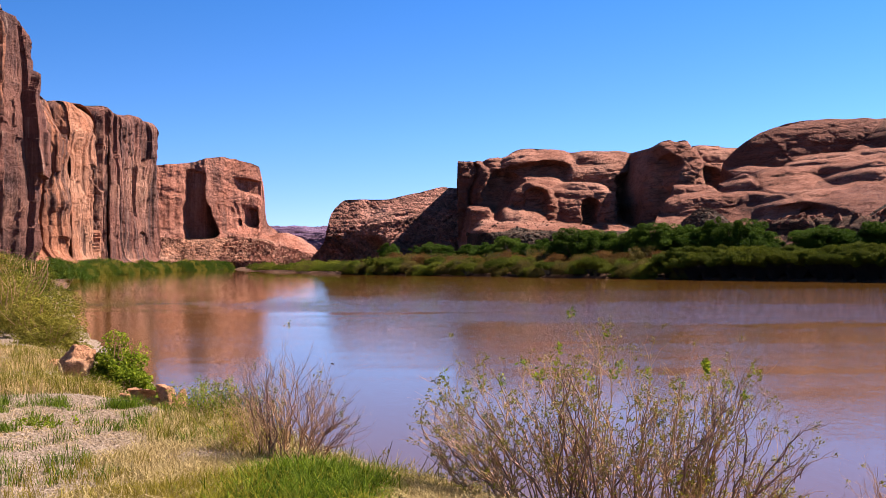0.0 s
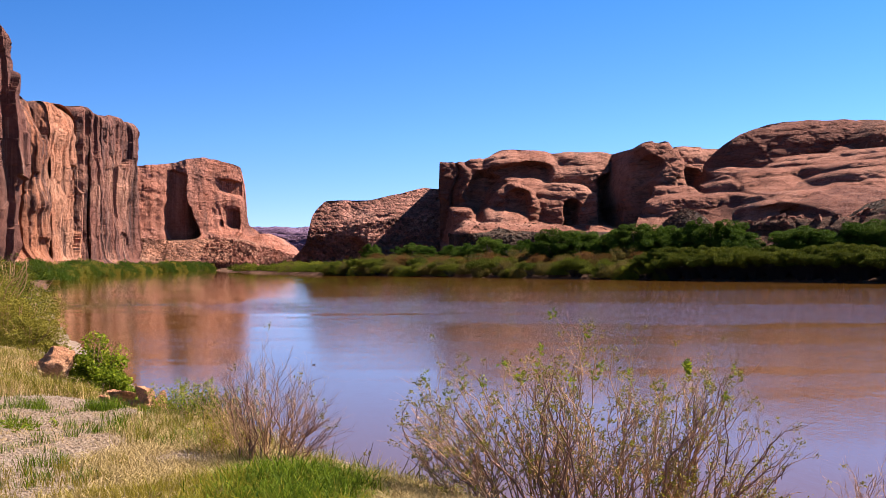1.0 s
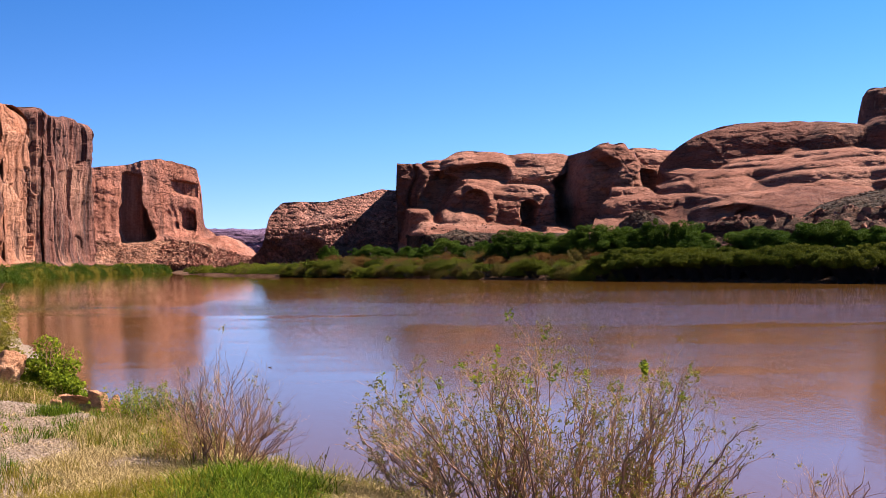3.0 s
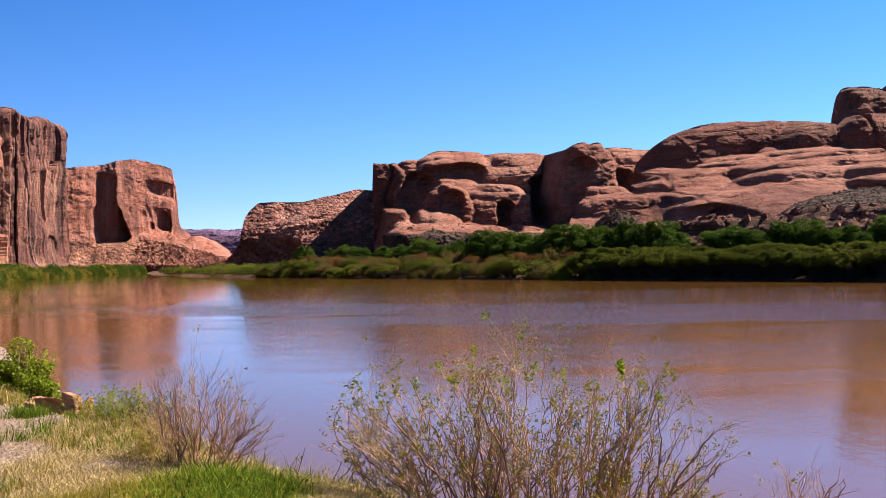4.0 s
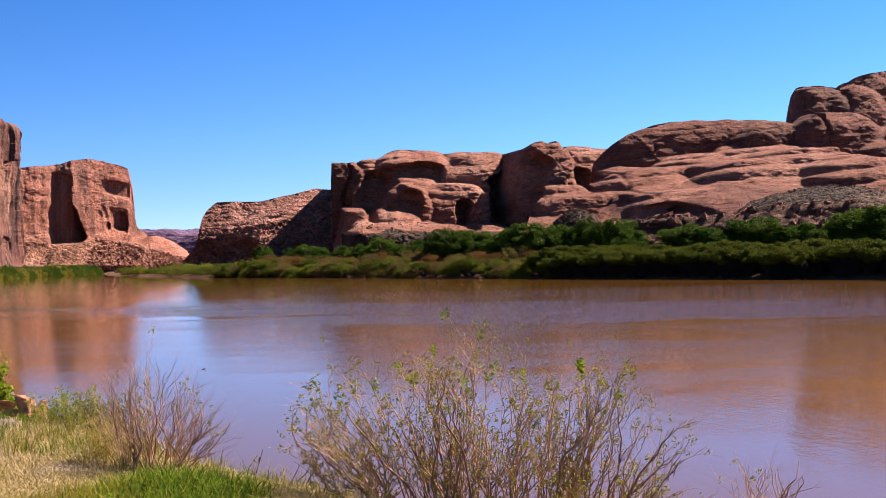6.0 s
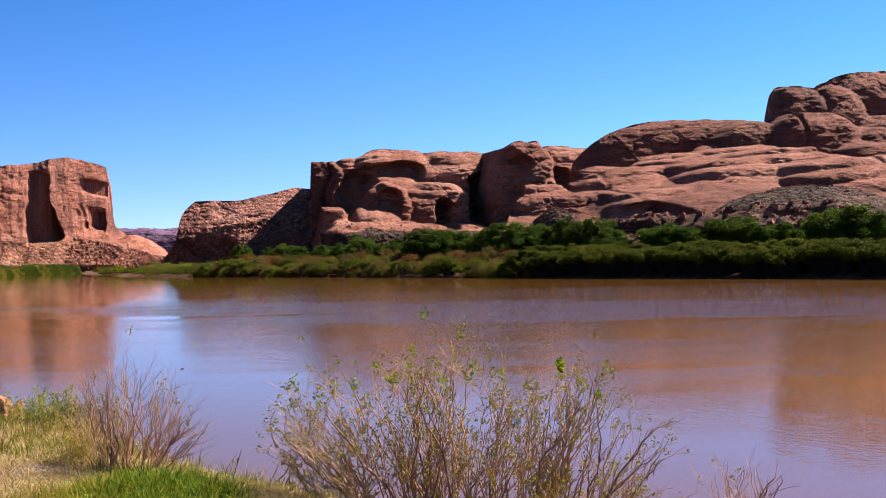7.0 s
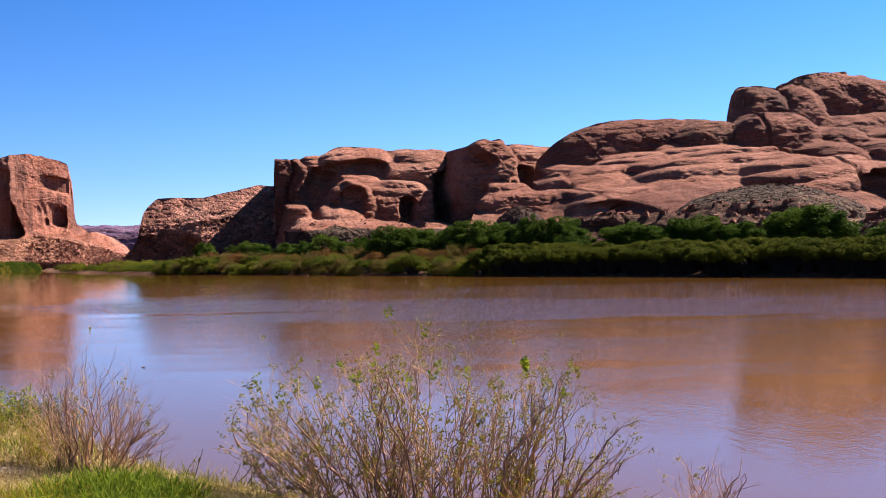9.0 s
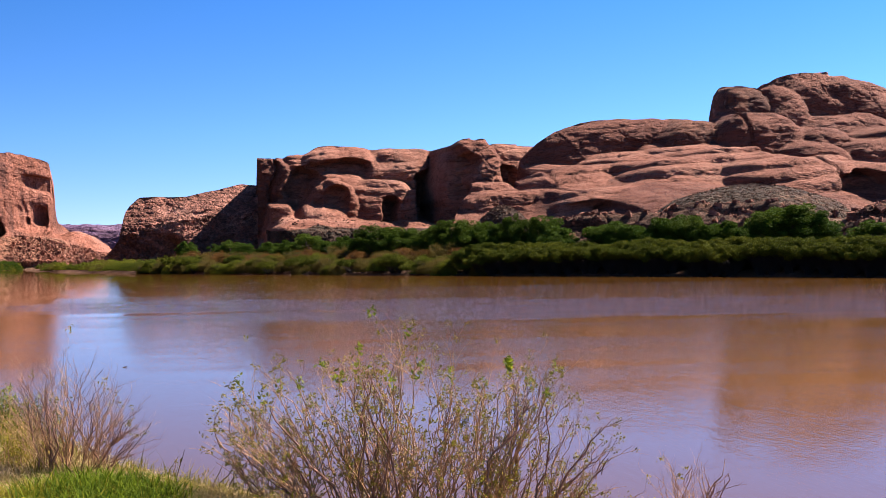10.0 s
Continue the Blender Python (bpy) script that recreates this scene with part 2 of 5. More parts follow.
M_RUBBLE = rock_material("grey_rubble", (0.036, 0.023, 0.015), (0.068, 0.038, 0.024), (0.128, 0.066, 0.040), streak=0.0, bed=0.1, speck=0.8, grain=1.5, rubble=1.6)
M_BOULDER = rock_material("river_boulder", (0.376, 0.151, 0.073), (0.545, 0.267, 0.141), (0.651, 0.391, 0.244), streak=0.0, bed=0.15, grain=12.0, seam=0.5)
M_TAM = leaf_material("tamarisk_leaf", (0.006, 0.012, 0.002), (0.138, 0.162, 0.012), 0.18)
M_TREE = leaf_material("cottonwood_leaf", (0.011, 0.028, 0.002), (0.071, 0.124, 0.011), 0.25)
M_LIME = leaf_material("sunny_leaf", (0.021, 0.044, 0.004), (0.074, 0.117, 0.012), 0.25)
M_BRIGHT = leaf_material("bright_leaf", (0.065, 0.109, 0.005), (0.214, 0.260, 0.019), 0.45)
M_OLIVE = leaf_material("olive_leaf", (0.096, 0.088, 0.010), (0.237, 0.209, 0.034))
M_REED = leaf_material("reed", (0.065, 0.060, 0.011), (0.134, 0.104, 0.029))
M_RUST = leaf_material("rusty_tamarisk", (0.074, 0.034, 0.010), (0.169, 0.091, 0.026))
M_GRASS = leaf_material("green_grass", (0.014, 0.042, 0.002), (0.165, 0.225, 0.016), 0.38)
M_SEDGE = leaf_material("sedge", (0.046, 0.067, 0.005), (0.162, 0.175, 0.019), 0.35)
M_LIME_GRASS = leaf_material("lime_grass", (0.110, 0.125, 0.008), (0.310, 0.260, 0.035), 0.4)
M_YELLOW = leaf_material("yellow_grass", (0.184, 0.140, 0.017), (0.341, 0.253, 0.044), 0.4)
M_DRY = leaf_material("dry_grass", (0.256, 0.176, 0.072), (0.499, 0.383, 0.203), 0.2)
M_BUDS = leaf_material("young_leaf", (0.100, 0.095, 0.007), (0.235, 0.210, 0.022))
M_BARK = plain_material("bark", (0.040, 0.028, 0.020), (0.084, 0.062, 0.045), 6, relief=0.6, depth=0.03)
# dark bark taken near black: the shade under the canopy is in its colour
M_SHADED_BARK = plain_material("shaded_tamarisk_bark", (0.010, 0.007, 0.006), (0.028, 0.019, 0.015), 6, relief=0.5, depth=0.03)
M_TWIG = plain_material("twig_bark", (0.235, 0.116, 0.048), (0.445, 0.267, 0.129), 14, 0.7)
M_OLD_TWIG = plain_material("old_twig_bark", (0.110, 0.050, 0.033), (0.260, 0.135, 0.085), 14, 0.75)
M_RED_TWIG = plain_material("red_twig_bark", (0.240, 0.119, 0.053), (0.459, 0.273, 0.127), 20, 0.7)
M_TWIG_DARK = plain_material("dark_twig", (0.033, 0.019, 0.017), (0.085, 0.052, 0.039), 25, 0.8)


def ground_material():
    m, nt, bsdf = material("river_bank_soil")
    patch = noise_tex(nt, 0.35, 6, 0.65, distortion=0.5)
    grit = noise_tex(nt, 16, 7, 0.8)
    stones = node(nt, "TexVoronoi", Scale=26.0)
    nt.links.new(mapped(nt, (1, 1, 1)), stones.inputs["Vector"])
    col = ramp(nt, patch, [(0.36, (0.225, 0.147, 0.082)), (0.5, (0.293, 0.212, 0.147)), (0.64, (0.349, 0.265, 0.197))])
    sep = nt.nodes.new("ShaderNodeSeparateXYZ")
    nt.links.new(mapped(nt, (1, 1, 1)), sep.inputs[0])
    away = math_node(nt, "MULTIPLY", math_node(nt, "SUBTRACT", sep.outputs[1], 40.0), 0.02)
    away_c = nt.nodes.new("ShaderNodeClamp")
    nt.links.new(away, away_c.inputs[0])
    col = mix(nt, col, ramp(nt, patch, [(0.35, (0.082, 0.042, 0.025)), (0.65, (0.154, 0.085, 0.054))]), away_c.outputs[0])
    peb = mix(nt, (0.169, 0.107, 0.073), (0.439, 0.360, 0.293), stones.outputs["Color"])
    col = mix(nt, col, peb, math_node(nt, "MULTIPLY", math_node(nt, "SUBTRACT", 1.0, away_c.outputs[0]), 0.45))
    col = mix(nt, col, ramp(nt, grit, [(0.34, (0.4,) * 3), (0.52, (1.0,) * 3), (0.68, (1.35,) * 3)]), 0.85, "MULTIPLY")
    nt.links.new(col, bsdf.inputs["Base Color"])
    bsdf.inputs["Roughness"].default_value = 0.95
    bsdf.inputs["Specular IOR Level"].default_value = 0.1
    bump(nt, math_node(nt, "ADD", grit, stones.outputs["Distance"]), 1.0, 0.07, bsdf.inputs["Normal"])
    return m


def water_material():
    m, nt, bsdf = material("muddy_river_water")
    silt = noise_tex(nt, 0.02, 4, 0.6, (1, 0.5, 1))
    nt.links.new(ramp(nt, silt, [(0.35, (0.093, 0.041, 0.008)), (0.65, (0.105, 0.048, 0.010))]), bsdf.inputs["Base Color"])
    bsdf.inputs["Roughness"].default_value = 0.012
    bsdf.inputs["IOR"].default_value = 1.33
    bsdf.inputs["Specular IOR Level"].default_value = 0.32
    ripples = noise_tex(nt, 3.0, 5, 0.68, (2.0, 0.9, 1))
    small = noise_tex(nt, 9.0, 4, 0.65, (1.1, 1.0, 1))
    swell = noise_tex(nt, 1.0, 5, 0.75, (3.0, 0.55, 1))
    gust = noise_tex(nt, 0.05, 6, 0.68, (0.3, 1.8, 1), 0.8)
    sep = nt.nodes.new("ShaderNodeSeparateXYZ")
    nt.links.new(mapped(nt, (1, 1, 1)), sep.inputs[0])
    wander = math_node(nt, "MULTIPLY_ADD", gust, 44.0)
    wander.node.inputs[2].default_value = -22.0
    along = math_node(nt, "ADD", math_node(nt, "MULTIPLY_ADD", sep.outputs[0], 0.45), 0.0)
    along.node.inputs[0].links[0].from_node.inputs[2].default_value = 0.0
    reach = math_node(nt, "MULTIPLY", math_node(nt, "ADD", math_node(nt, "ADD", sep.outputs[1], along), wander), 0.01)
    streak = ramp(nt, reach, [(0.14, (0.03,) * 3), (0.30, (0.08,) * 3), (0.50, (0.10,) * 3), (0.59, (0.95,) * 3), (0.67, (0.7,) * 3), (0.76, (0.06,) * 3), (1.0, (0.04,) * 3)])
    lanes = ramp(nt, noise_tex(nt, 0.2, 6, 0.72, (0.55, 1.7, 1), 0.6), [(0.42, (0.12,) * 3), (0.58, (1.5,) * 3)])
    side = nt.nodes.new("ShaderNodeMapRange")
    side.inputs[1].default_value, side.inputs[2].default_value, side.inputs[3].default_value, side.inputs[4].default_value = -13.0, 5.0, 0.25, 1.0
    nt.links.new(sep.outputs[0], side.inputs[0])
    lanes = math_node(nt, "MULTIPLY", lanes, side.outputs[0])
    streak = math_node(nt, "MULTIPLY", streak, lanes)
    calm = nt.nodes.new("ShaderNodeMapRange")  # still water under the near bank
    for slot, value in enumerate((13.0, 62.0, 0.25, 1.5), 1):
        calm.inputs[slot].default_value = value
    nt.links.new(sep.outputs[1], calm.inputs[0])
    breeze = math_node(nt, "MULTIPLY", ramp(nt, gust, [(0.42, (0.15,) * 3), (0.6, (1, 1, 1))]), 0.13)
    lively = math_node(nt, "ADD", math_node(nt, "MULTIPLY", math_node(nt, "ADD", breeze, 0.05), side.outputs[0]), math_node(nt, "MULTIPLY", streak, 0.75))
    waves = math_node(nt, "ADD", math_node(nt, "ADD", ripples, math_node(nt, "MULTIPLY", swell, 3.0)), math_node(nt, "MULTIPLY", small, 0.35))
    waves = math_node(nt, "SUBTRACT", waves, 2.175)  # level on the mean
    h = math_node(nt, "MULTIPLY", math_node(nt, "MULTIPLY", waves, lively), calm.outputs[0])
    bump(nt, h, 0.6, 0.06, bsdf.inputs["Normal"])
    return m


M_GROUND = ground_material()
M_WATER = water_material()

# ---- the ground, one sheet with the river bed in it ----
RIVER = np.array([(120, -60), (60, -25), (24, 2.5), (10, 6.8), (4, 9.0), (1.9, 10.15), (0.45, 11.6), (-0.55, 13.35), (-1.8, 16.1), (-4.4, 19.6), (-5.8, 23.5), (-7.6, 28.5), (-16.8, 55), (-34, 110), (-53, 172),
                  (-61, 215), (-66, 255), (-70, 320), (-66, 385), (-52, 330), (-43, 290), (-30, 255), (-17.5, 219), (-8, 202), (6.1, 180), (15, 162), (24.6, 145), (31, 134), (38.4, 123), (49, 106), (53.5, 97), (80, 45), (140, -60)], float)


def shore_distance(x, y):
    """Metres from the shore: below nought in the river."""
    best = np.full(np.shape(x), 1e9)
    inside = np.zeros(np.shape(x), bool)
    for (ax, ay), (bx, by) in zip(RIVER, np.roll(RIVER, -1, axis=0)):
        ex, ey = bx - ax, by - ay
        t = np.clip(((x - ax) * ex + (y - ay) * ey) / (ex * ex + ey * ey), 0, 1)
        best = np.minimum(best, np.hypot(x - ax - t * ex, y - ay - t * ey))
        cross = (ay > y) != (by > y)
        inside ^= cross & (x < ex * (y - ay) / (ey if ey else 1e-9) + ax)
    return np.where(inside, -best, best)


def ground_z(x, y):
    x, y = np.atleast_1d(np.asarray(x, float)), np.atleast_1d(np.asarray(y, float))
    d = shore_distance(x, y) + 0.5 * vnoise(stack(x / 3.1, y / 3.1, 0.5), 3)
    bed = -1.6 * smooth(0, -5, d)
    near = smooth(75, 45, np.hypot(x, y)) 
    bank = 0.72 * smooth(0, 2.4, d) + 0.2 * smooth(2, 9, d)
    far = 0.6 * smooth(0, 1.2, d) + 0.5 * smooth(2, 9, d) + (0.06 * np.clip(d - 26, 0, 45) + 0.02 * np.clip(d - 62, 0, 100)) * smooth(-0.12, 0.05, x / (np.abs(y) + 1)) + 1.2 * smooth(20, 80, d) * vnoise(stack(x / 30, y / 30, 0.2), 5)
    bumps = 0.05 * fbm(stack(x / 1.3, y / 1.3, 0.1), 3, 9) * smooth(0.2, 1.5, d)
    return bed + near * bank + (1 - near) * far + bumps


def build_ground():
    r = np.concatenate([[0.0], np.geomspace(1.2, 24, 260), np.geomspace(24.4, 480, 260), np.geomspace(500, 4800, 24)])
    a = np.radians(np.concatenate([np.linspace(-180, -42, 40, endpoint=False), np.linspace(-42, 52, 330), np.linspace(54, 180, 40, endpoint=False)]))
    R, A = np.meshgrid(r, a, indexing="ij")
    x, y = R * np.sin(A), R * np.cos(A)
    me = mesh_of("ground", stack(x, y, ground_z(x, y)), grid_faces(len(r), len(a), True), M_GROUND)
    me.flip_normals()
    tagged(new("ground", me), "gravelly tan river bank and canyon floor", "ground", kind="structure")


def build_water():
    g = np.array([(-4000, -4000, 0), (4000, -4000, 0), (4000, 4000, 0), (-4000, 4000, 0)], float)
    tagged(new("water", mesh_of("water", g, np.array([[0, 1, 2, 3]]), M_WATER)), "calm muddy brown river with faint ripples", "water", kind="structure")


build_ground()
build_water()


# ---- sandstone walls on the far left bank ----
def smooth_path(points, step, bend=4.0):
    p = np.array(points, float)
    s = np.concatenate([[0], np.cumsum(np.hypot(*np.diff(p[:, :2], axis=0).T))])
    q = np.arange(0, s[-1], step)
    out = np.stack([np.interp(q, s, p[:, k]) for k in range(p.shape[1])], 1)
    k = int(bend / step)
    ker = np.hanning(2 * k + 1)
    ker /= ker.sum()
    pad = np.pad(out, ((k, k), (0, 0)), mode="edge")
    return q, np.stack([np.convolve(pad[:, c], ker, "valid") for c in range(out.shape[1])], 1)


def jointed(s, z, wide, tall, seed):
    """Offsets -1..1 of upright rock slabs that break at joints: one value a slab."""
    col = np.floor(s / wide + 0.35 * vnoise(stack(s / (2.3 * wide), z / 60, 0.5), seed))
    r1 = vnoise(stack(col * 7.13 + 0.5, 0.5, 0.5), seed + 1)
    r2 = vnoise(stack(col * 3.71 + 0.5, 1.5, 0.5), seed + 2)
    row = np.floor(z / (tall * (1 + 0.5 * r2)) + 4 * r1 + 0.3 * vnoise(stack(s / 5, z / 7, 0.2), seed + 4))
    r3 = vnoise(stack(col * 5.3 + 0.5, row * 9.1 + 0.5, 0.5), seed + 3)
    return 0.9 * r1 + 0.8 * r3


def cliff_wall(name, label, points, seed, talus=7.0, lean=0.05, shoulder=6.0, flute=1.0, step=0.28, mat=None, blocks=1.0, rows=170, bend=4.0, lump=1.0, top_noise=1.0, setback=0.7, rear=(-0.8, 0.6), crack=1.0, parent=None):
    """A rock wall along (x, y, height) points, its face to the right of the way."""
    q, p = smooth_path([(*e, setback)[:4] for e in points], step, bend)
    setback = p[:, 3][None]
    tx, ty = np.gradient(p[:, 0]), np.gradient(p[:, 1])
    ln = np.hypot(tx, ty) + 1e-9
    nx, ny = ty / ln, -tx / ln
    k = np.linspace(0, 1, rows)[:, None] ** 0.9
    H = p[:, 2][None] + top_noise * (1.0 * vnoise(stack(q / 13, 0.3, 0.7), seed)[None] + 0.6 * vnoise(stack(q / 4, 0.3, 0.7), seed + 1)[None])
    z = -2 + k * (H + 2)
    s = q[None] + 0 * z
    out = -lean * z + talus * np.clip(1 - z / (talus * 0.9), 0, 1) ** 1.4
    sh = shoulder * (1 + 0.45 * vnoise(stack(q / 9, 0.9, 0.2), seed + 12))[None]
    up = np.clip((z - (H - sh)) / sh, 0, 1)
    out = out - sh * setback * (1 - np.sqrt(np.clip(1 - up ** 2, 0, 1)))
    body = smooth(0, 6, z) * (1 - 0.75 * up)
    warp = 1.6 * vnoise(stack(s / 17, z / 12, 0.4), seed + 9) + 0.5 * vnoise(stack(s / 4, z / 4, 0.4), seed + 10)
    big = 2.6 * vnoise(stack((s + warp) / 21, z / 90, 0.1), seed + 2)
    mid = 1.0 * (0.5 - np.abs(vnoise(stack((s + warp) / 8, z / 45, 0.6), seed + 3)) * 2)
    thin = 0.34 * vnoise(stack((s + warp) / 1.8, z / 22, 0.2), seed + 4)
    cracks = -3.2 * crack * smooth(0.06, 0.0, np.abs(vnoise(stack((s + 0.3 * warp) / 10, z / 90, 0.9), seed + 5)))
    slabs = blocks * (2.1 * jointed(s + 0.5 * warp, z, 8.0, 20, seed + 40) + 0.8 * jointed(s + 0.6 * warp, z, 3.0, 13, seed + 60) + 0.35 * jointed(s + 0.8 * warp, z, 1.3, 6, seed + 80))
    lumps = lump * 0.34 * fbm(stack(s / 6, z / 5, 0.8), 5, seed + 7)
    beds = 0.55 * vnoise(stack(s / 40, (z + 0.02 * s) / 1.8, 0.8), seed + 8) * (0.3 + up)
    out = out + flute * body * (big + mid + thin + cracks + slabs) + lumps * smooth(-1, 3, z) + beds
    x = p[:, 0][None] + nx[None] * out
    y = p[:, 1][None] + ny[None] * out
    back = []
    for dist, rise in ((1.5, 0.15), (4, 0.4), (9, 0.8), (18, 1.0), (36, 0.2), (60, -20), (60, -60)):
        back.append(stack(x[-1] + (rear[0] if rear else -nx) * dist, y[-1] + (rear[1] if rear else -ny) * dist, np.maximum(z[-1] + rise + 0.6 * vnoise(stack(q / 5, dist / 5, 0.5), seed), -2)))
    v = np.concatenate([stack(x, y, z)] + [e[None] for e in back])
    me = mesh_of("rock_face", v, grid_faces(*v.shape[:2]), mat or M_WALL, False)
    me.flip_normals()
    top = parent or thing(name, label, "cliff")
    part("rock_face", me, top)
    return top


tall = cliff_wall("sandstone_cliff", "tall red sandstone cliff with a dark vertical cleft", [(-118, 100, 52), (-97, 150, 52), (-80, 186, 51), (-75.5, 198, 50), (-75.5, 205, 49), (-82, 208, 48)], 11, talus=4, blocks=1.3, shoulder=3.0, bend=1.2, lean=0.0)
cliff_wall("", "", [(-84, 205, 47), (-77.5, 210, 47), (-74.6, 215, 46), (-74.4, 219.5, 44), (-77, 221.5, 40), (-100, 230, 36)], 17, talus=3, blocks=1.0, shoulder=2.0, bend=1.0, lean=0.0, mat=M_VARNISH, parent=tall)
fluted = cliff_wall("sandstone_cliff", "fluted red sandstone cliff wall streaked with desert varnish", [(-104, 214, 36.5), (-84, 219, 36.8), (-77.5, 226, 36.6), (-75.0, 236, 36.2), (-76.0, 245, 35.8), (-82, 248, 35.6), (-100, 250, 35.2)], 31, talus=6, bend=1.6, shoulder=8.0, lean=0.03, blocks=1.0, lump=1.7, flute=0.9, top_noise=0.6)
cliff_wall("", "", [(-100, 246, 35), (-82, 247.5, 35.2), (-75.4, 251, 35.4), (-73.9, 261, 36.2), (-75.4, 271, 36.8), (-83, 274, 37), (-100, 278, 37)], 37, talus=4, bend=1.2, shoulder=6.0, lean=0.015, blocks=1.0, lump=1.1, flute=0.8, top_noise=0.6, parent=fluted)
cliff_wall("", "", [(-100, 272, 37), (-82, 274, 37), (-75.0, 277, 37.2), (-73.9, 288, 37.9), (-73.4, 302, 38.6), (-73.0, 315, 38.6), (-73.8, 318.5, 38.2), (-80, 320.5, 39), (-120, 330, 37)], 43, talus=4, bend=1.2, shoulder=2.6, lean=0.01, blocks=1.15, flute=0.9, mat=M_VARNISH, parent=fluted, top_noise=1.3)


# ---- slickrock domes on the right ----
def dome_mesh(half, seed, n=2.4, rough=1.0, rows=96, cols=220, mat=M_DOME, ledge=0.5, lumpy=1.0):
    """A weathered dome, half sizes (a, b, c), standing on its own level."""
    a, b, c = half
    el = np.linspace(-0.35, np.pi / 2, rows)[:, None]
    az = np.linspace(0, 2 * np.pi, cols, endpoint=False)[None]
    dx, dy, dz = np.cos(el) * np.sin(az), -np.cos(el) * np.cos(az), np.sin(el) + 0 * az
    rr = (np.abs(dx) ** n + np.abs(dy) ** n + np.abs(dz) ** n) ** (-1 / n)
    x, y, z = a * dx * rr, b * dy * rr, c * dz * rr
    size = min(a, b, c)
    p = stack(x, y, z) + seed * 13.7
    push = lumpy * 0.09 * size * vnoise(p / stack(size * 1.4, size * 1.4, size * 0.9), seed) + lumpy * 0.035 * size * fbm(p / (size * 0.45), 3, seed + 2)
    push = push + rough * (0.45 * fbm(p / stack(5.0, 5.0, 2.6), 5, seed + 3))
    strata = vnoise(stack(x / 45 + seed, y / 45, (z + 0.06 * x) / 1.5), seed + 5)
    push = push + rough * ledge * np.where(strata > 0, np.sqrt(np.abs(strata)), -np.abs(strata)) * smooth(-0.05, 0.2, dz) 
    sag = -0.05 * lumpy ** 2 * size * smooth(0.14, 0.0, np.abs(vnoise(stack(p[..., 0] / (size * 1.1), p[..., 1] / (size * 1.1), p[..., 2] / (size * 3)), seed + 6)))
    joint = np.abs(vnoise(stack((p[..., 0] + 0.8 * p[..., 2]) / 9, p[..., 1] / 9, p[..., 2] / 14), seed + 8))
    push = push + sag - 0.4 * rough * smooth(0.07, 0.0, joint)
    x, y, z = x + push * dx, y + push * dy, z + push * dz * 0.8
    me = mesh_of("dome", stack(x, y, z), grid_faces(rows, cols, True), mat)
    return me


def dome(parent, u, D, hw, top, deep, base=0.0, n=2.4, turn=0.0, rough=1.0, seed=1, mat=None, name="dome", lumpy=1.0, ledge=0.5, tilt=0.0):
    """Place a dome: u across per metre ahead, D ahead, hw its half width per metre, top the rise per metre over the eye."""
    z1 = EYE + top * D
    ob = part(name, dome_mesh((hw * D, deep, z1 - base), seed, n, rough, mat=mat or M_DOME, lumpy=lumpy, ledge=ledge), parent)
    ob.matrix_basis = pose(u * D, D + deep * 0.5, base, 0, tilt, turn)
    return ob


# ---- slickrock walls and domes, each one weathered sheet of merged forms ----
def merged(x, z, forms, ground, soft=0.5, edge=6.0, bulge=0.55):
    """How far ahead the rock stands at across x and height z: the nearest of the forms and the ground, softly merged.
    A form: centre across, reach to either side, top and foot (all per metre ahead), distance, depth, outline, profile, coat."""
    crest, coat, near = np.full(x.shape, -50.0), np.zeros(x.shape, int), ground.copy()
    ys = [ground]
    for u, left, right, top, foot, D, b, n, m, kind in forms:
        D2 = D + 0.85 * b
        x0, z0, z1 = u * (D + 0.5 * b), EYE + foot * D, EYE + top * D2
        X = np.abs(x - x0) / np.where(x < x0, left * D2, right * D2)
        shape = np.clip(1 - X ** n, 0, 1)
        h = z0 + (z1 - z0) * shape ** (1 / n)
        crest = np.maximum(crest, np.where(X < 1, h, -50))
        Z = np.clip((z - z0) / np.maximum(h - z0, 1e-3), 0, None)
        y = D + b * (1 - np.clip(1 - Z ** m, 0, 1) ** (1 / m)) + bulge * min(left, right) * D2 * (1 - shape ** 0.5)
        y = np.where((X < 1) & (Z < 1), y, D + b + bulge * min(left, right) * D2 + 40 * np.clip(X - 1, 0, 1) + edge * np.clip(z - h, 0, 8))
        coat = np.where(y < near, kind, coat)
        near = np.minimum(near, y)
        ys.append(y)
    low = near
    total = sum(np.exp(-np.clip(y - low, 0, 60) / soft) for y in ys)
    return low - soft * np.log(total), crest, coat


